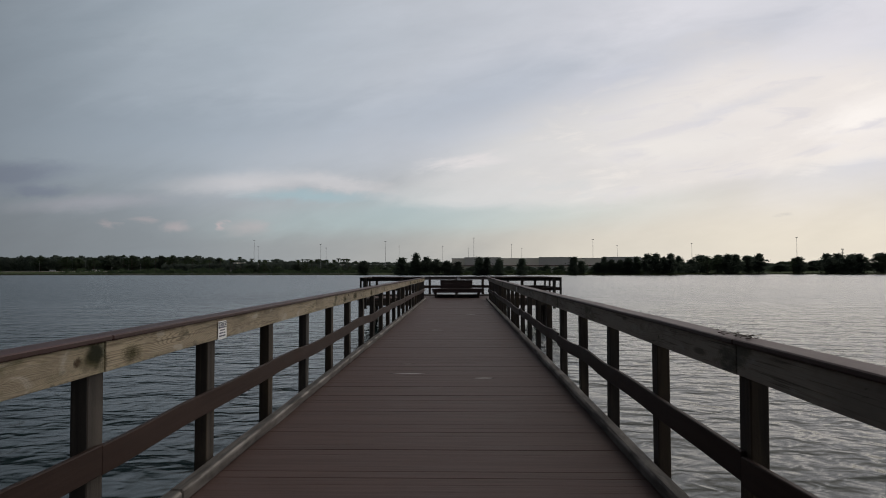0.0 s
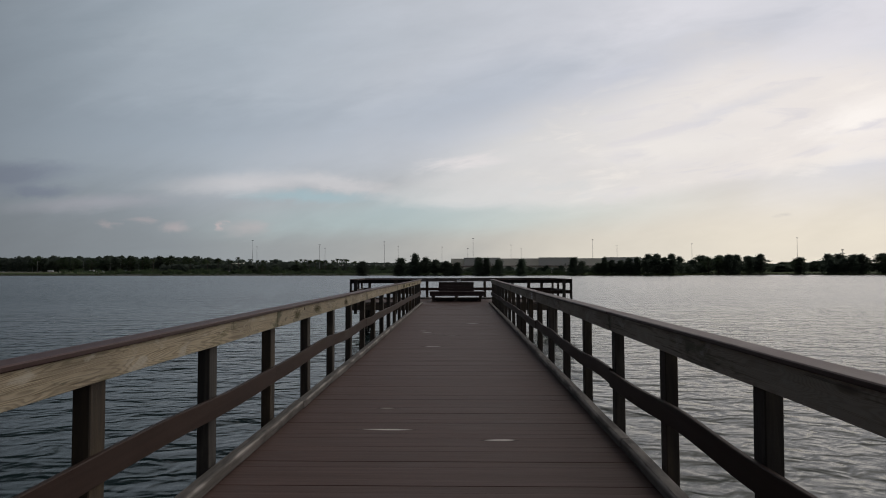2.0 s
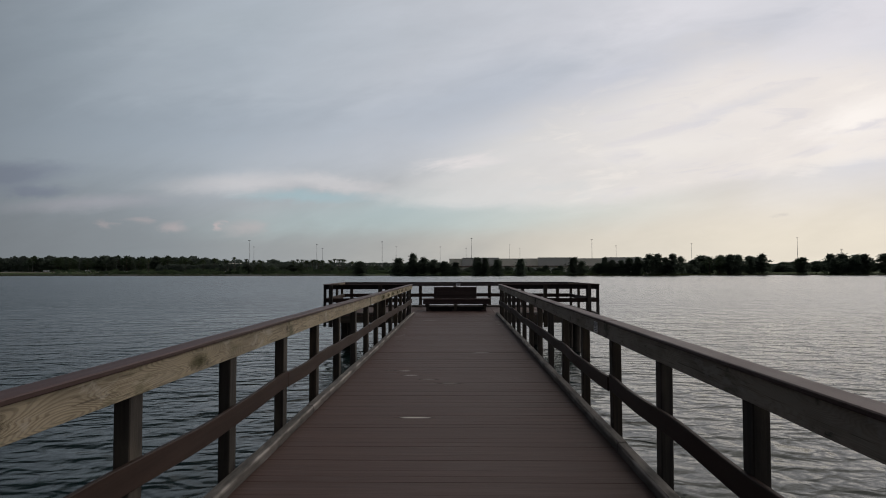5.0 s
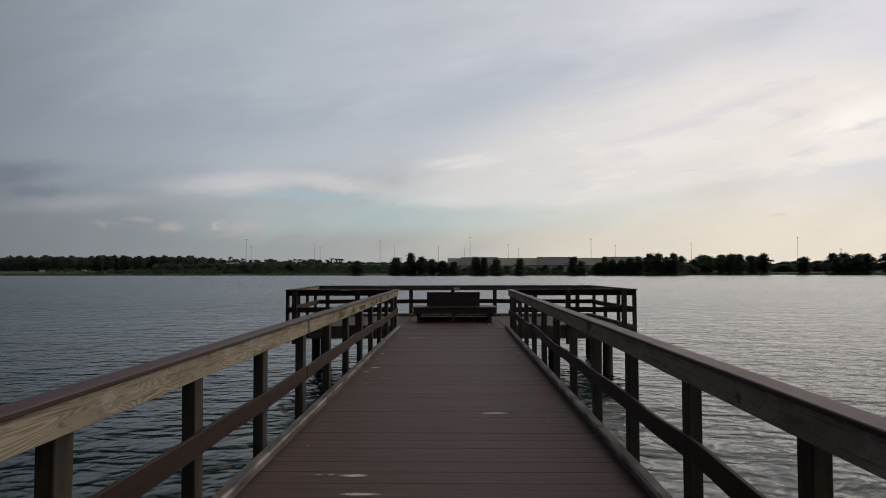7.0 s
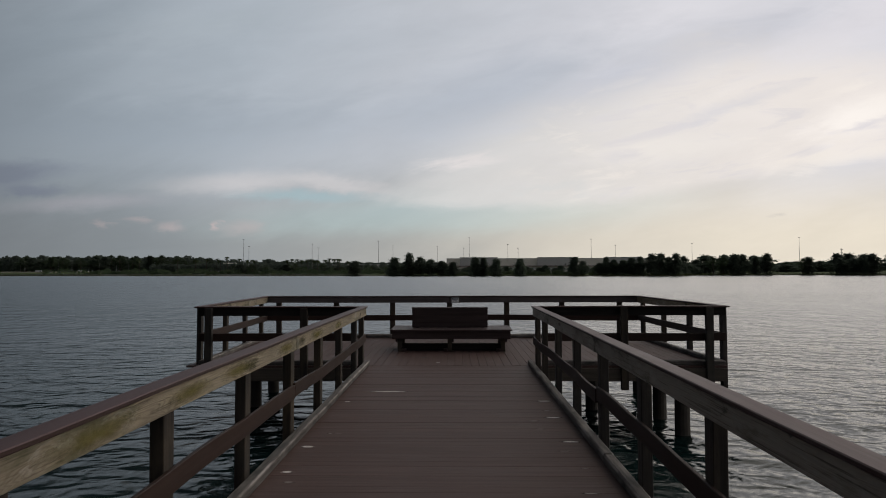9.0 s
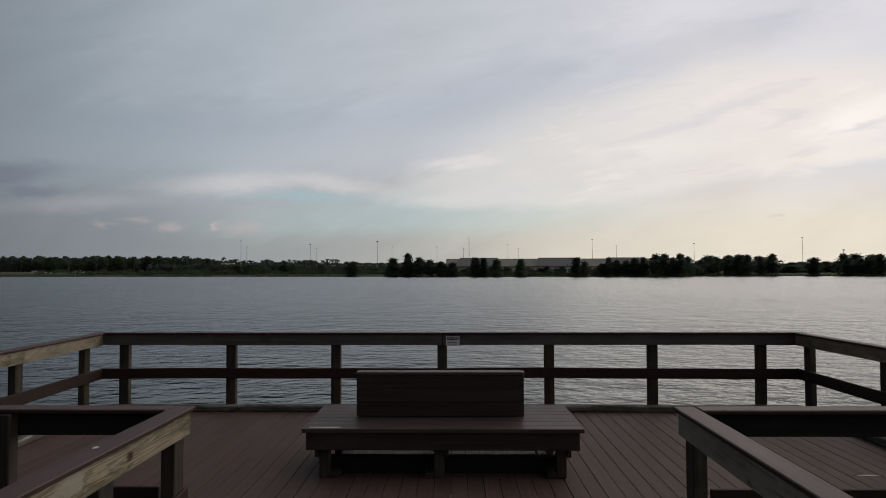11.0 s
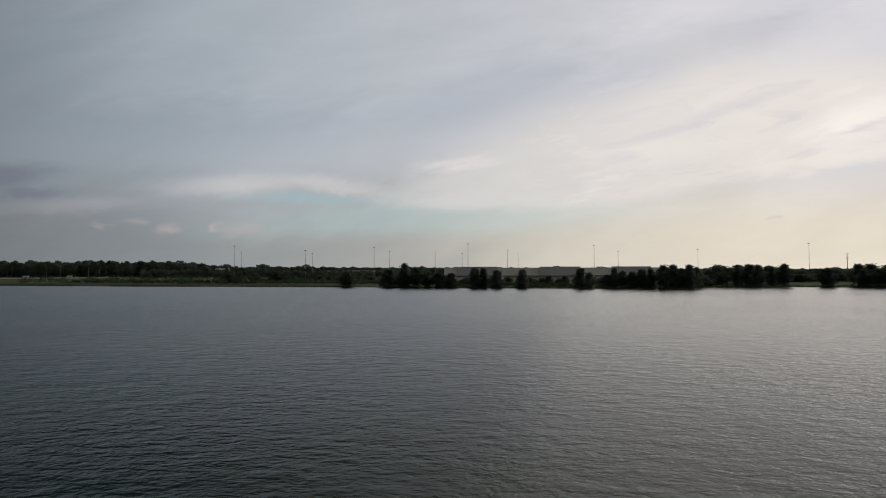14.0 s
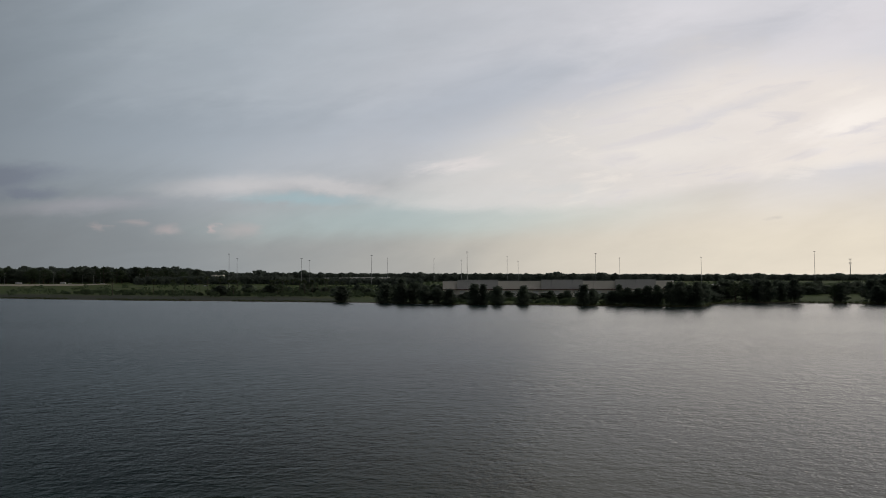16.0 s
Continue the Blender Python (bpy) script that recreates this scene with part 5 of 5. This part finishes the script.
# ---- buildings ----
def warehouse():
    x0, y0, z0 = -5.5, 475.0, ground_z(60, 475)
    base = thing("warehouse", pose(68, y0, z0), "long low warehouse with cream and grey panel walls", "warehouse")
    spans = [(-5.5, 4.0, "c"), (4.0, 31.0, "g"), (31.0, 59.0, "c"), (59.0, 86.5, "g"), (86.5, 107.5, "c"), (107.5, 134.0, "g"), (134.0, 146.0, "c")]
    for a, b2, tone in spans:
        front, top = (y0, 10.6) if tone == "c" else (y0 - 0.8, 11.3)
        mat = WALL_CREAM if tone == "c" else WALL_GREY
        n = max(1, round((b2 - a) / 7))
        for k in range(n):
            bm = bmesh.new()
            block(bm, a + (b2 - a) * k / n + 0.03, a + (b2 - a) * (k + 1) / n - 0.03, front, front + 0.4, 5.2, top, 0.02)
            part("wall_panel", bm, mat, base)
            bm = bmesh.new()
            block(bm, a + (b2 - a) * k / n + 0.03, a + (b2 - a) * (k + 1) / n - 0.03, front, front + 0.4, z0 - 0.5, 5.19, 0.02)
            lower = part("wall_panel", bm, WALL_CREAM, base)
            bm = bmesh.new()
            w = (b2 - a) / n
            block(bm, a + w * k + w * 0.25, a + w * k + w * 0.75, front - 0.06, front - 0.003, z0 + 0.6, 4.2, 0.02)
            part("dock_door", bm, DOOR_PALE, lower, "pale roller door")
        bm = bmesh.new()
        block(bm, a, b2, front - 1.2, front - 0.003, 5.0, 5.5, 0.02)
        part("canopy", bm, DARK_BAND, base, "dark red-brown canopy band")
        bm = bmesh.new()
        block(bm, a, b2, front - 0.12, front + 0.5, top + 0.005, top + 0.25, 0.02)
        part("parapet", bm, ROOF_PALE, base, "pale parapet coping")
    bm = bmesh.new()
    block(bm, x0 + 0.1, 145.9, y0 + 0.41, y0 + 62, z0 - 0.5, 9.9)
    part("hall", bm, WALL_CREAM, base)
    bm = bmesh.new()
    block(bm, x0 + 0.1, 145.9, y0 + 0.42, y0 + 61.9, 9.905, 10.1)
    part("roof", bm, ROOF_PALE, base, "pale flat roof")


warehouse()


def low_building(x0, x1, y, z_top, depth, label, roof_over=0.8, ridge=0.0):
    z0 = ground_z((x0 + x1) / 2, y)
    base = thing("building", pose((x0 + x1) / 2, y, z0), label, "building")
    bm = bmesh.new()
    block(bm, x0, x1, y, y + depth, z0 - 0.5, z_top)
    wall = part("wall", bm, WALL_CREAM, base)
    bm = bmesh.new()
    if ridge:
        vs = [bm.verts.new(c) for c in ((x0 - roof_over, y - roof_over, z_top), (x1 + roof_over, y - roof_over, z_top), (x1 + roof_over, y + depth + roof_over, z_top), (x0 - roof_over, y + depth + roof_over, z_top),
                                        (x0 - roof_over, y + depth / 2, z_top + ridge), (x1 + roof_over, y + depth / 2, z_top + ridge))]
        for f in ((0, 1, 5, 4), (2, 3, 4, 5), (0, 4, 3), (1, 2, 5), (3, 2, 1, 0)):
            bm.faces.new([vs[i] for i in f])
    else:
        block(bm, x0 - roof_over, x1 + roof_over, y - roof_over, y + depth + roof_over, z_top + 0.005, z_top + 0.6, 0.05)
    part("roof", bm, ROOF_PALE, base, "pale roof")
    n = max(2, int((x1 - x0) / 6))
    for k in range(n):
        bm = bmesh.new()
        c = x0 + (x1 - x0) * (k + 0.5) / n
        block(bm, c - 1.0, c + 1.0, y - 0.08, y - 0.01, z0 + 1.2, min(z_top - 0.6, z0 + 3.0), 0.02)
        part("window", bm, GLASS_DARK, wall, "dark window")


# pale sandy lot by the far road
bm = bmesh.new()
lot = []
for i in range(29):
    x = -720 + i * 8.5
    edge = 14 * noise.noise((x * 0.03, 1.0, 4.0))
    lot.append([bm.verts.new((x, y, ground_z(x, y) + 0.22)) for y in (868 + edge, 895, 925, 962 + edge * 0.6)])
for a, b2 in zip(lot, lot[1:]):
    for k in range(3):
        bm.faces.new((a[k], b2[k], b2[k + 1], a[k + 1]))
lot_top = bmesh.ops.extrude_face_region(bm, geom=bm.faces[:])
for v in lot_top["geom"]:
    if isinstance(v, bmesh.types.BMVert):
        v.co.z -= 0.5
bmesh.ops.recalc_face_normals(bm, faces=bm.faces[:])
tagged(part("parking_lot", bm, SAND, None), "pale sandy parking lot before the far woods", "parking lot", kind="structure")

low_building(-165, -82, 880, 10.6, 30, "long low distant hall with a pale roof")
low_building(207, 214, 560, 4.4, 8, "small white house with a gabled roof", 0.6, 2.6)
low_building(-343, -337, 960, 14.6, 8, "pale distant building showing above the trees", 0.3)
low_building(-334, -326, 960, 14.6, 8, "pale distant building showing above the trees", 0.3)


# ---- parked vehicles on the far road ----
def vehicle(x, y, length, mat, label, van=False):
    z = ground_z(x, y)
    m = pose(x, y, z)
    base = thing("car", m, label, "car", "far parked vehicles")
    bm = bmesh.new()
    block(bm, -length / 2, length / 2, -0.9, 0.9, 0.35, 1.0 if not van else 2.6, 0.12)
    part("body", bm, mat, base, m=m)
    bm = bmesh.new()
    block(bm, -length * 0.28, length * 0.30, -0.8, 0.8, 0.98 if not van else 2.58, 1.55 if not van else 2.75, 0.15)
    part("cabin", bm, GLASS_DARK if not van else mat, base, m=m)
    for sx in (-0.33, 0.33):
        for sy in (-0.9, 0.9):
            bm = bmesh.new()
            tube(bm, [(sx * length, sy - 0.1, 0.36), (sx * length, sy + 0.1, 0.36)], [0.36, 0.36], 12)
            wheel = part("wheel", bm, TYRE, base, m=m)
            bm = bmesh.new()
            tube(bm, [(sx * length, sy - 0.11, 0.36), (sx * length, sy + 0.11, 0.36)], [0.2, 0.2], 10)
            part("rim", bm, STEEL, wheel, "grey wheel rim", m)


for x, y, ln, mat, van in ((-640, 990, 9.0, CAR_WHITE, True), (-574, 990, 8.0, CAR_WHITE, True), (-566, 994, 4.6, CAR_WHITE, False), (-527, 990, 4.6, CAR_GREY, False), (-515, 990, 4.8, CAR_WHITE, False),
                           (-370, 960, 5.0, CAR_WHITE, False), (-340, 900, 4.6, CAR_GREY, False), (-296, 820, 4.8, CAR_WHITE, False)):
    vehicle(x, y, ln, mat, "white box van parked by the far road" if van else "small car parked by the far road", van)

# ---- deck boards, last ----
deck = thing("pier_deck", pose(0, PIER_Y0, 0), "brown composite boards laid across the pier", "deck", kind="structure")
PITCH = 0.128
board = beam_mesh("deck_board", 2.85, PITCH - 0.0012, 0.034, DECK, 0.0011)
count = int((PIER_Y1 - PIER_Y0) / PITCH)
rnd = random.Random(3)
for i in range(count):
    y = PIER_Y1 - 0.03 - PITCH * (i + 0.5)
    put("deck_board", board, deck, pose(0.03 + 0.0016 * y * 0.3 + rnd.uniform(-0.008, 0.008), y, -0.017 + rnd.uniform(-0.0015, 0.0015), rnd.uniform(-0.25, 0.25), 0, 180 * rnd.randint(0, 1)))
plat = thing("platform_deck", pose(0.2, 31.5, 0), "brown composite boards laid lengthwise on the platform", "deck", kind="structure")
PP = 0.141
lo, hi = -4.50, 4.80
board = beam_mesh("deck_board", 4.74, PP - 0.004, 0.034, DECK, 0.003)
for i in range(int((hi - lo) / PP) + 1):
    x = lo + PP * (i + 0.5)
    put("deck_board", board, plat, pose(x, 31.57 + rnd.uniform(-0.006, 0.006), -0.016 + rnd.uniform(-0.002, 0.002), 0, 0, 90 + 180 * rnd.randint(0, 1)))
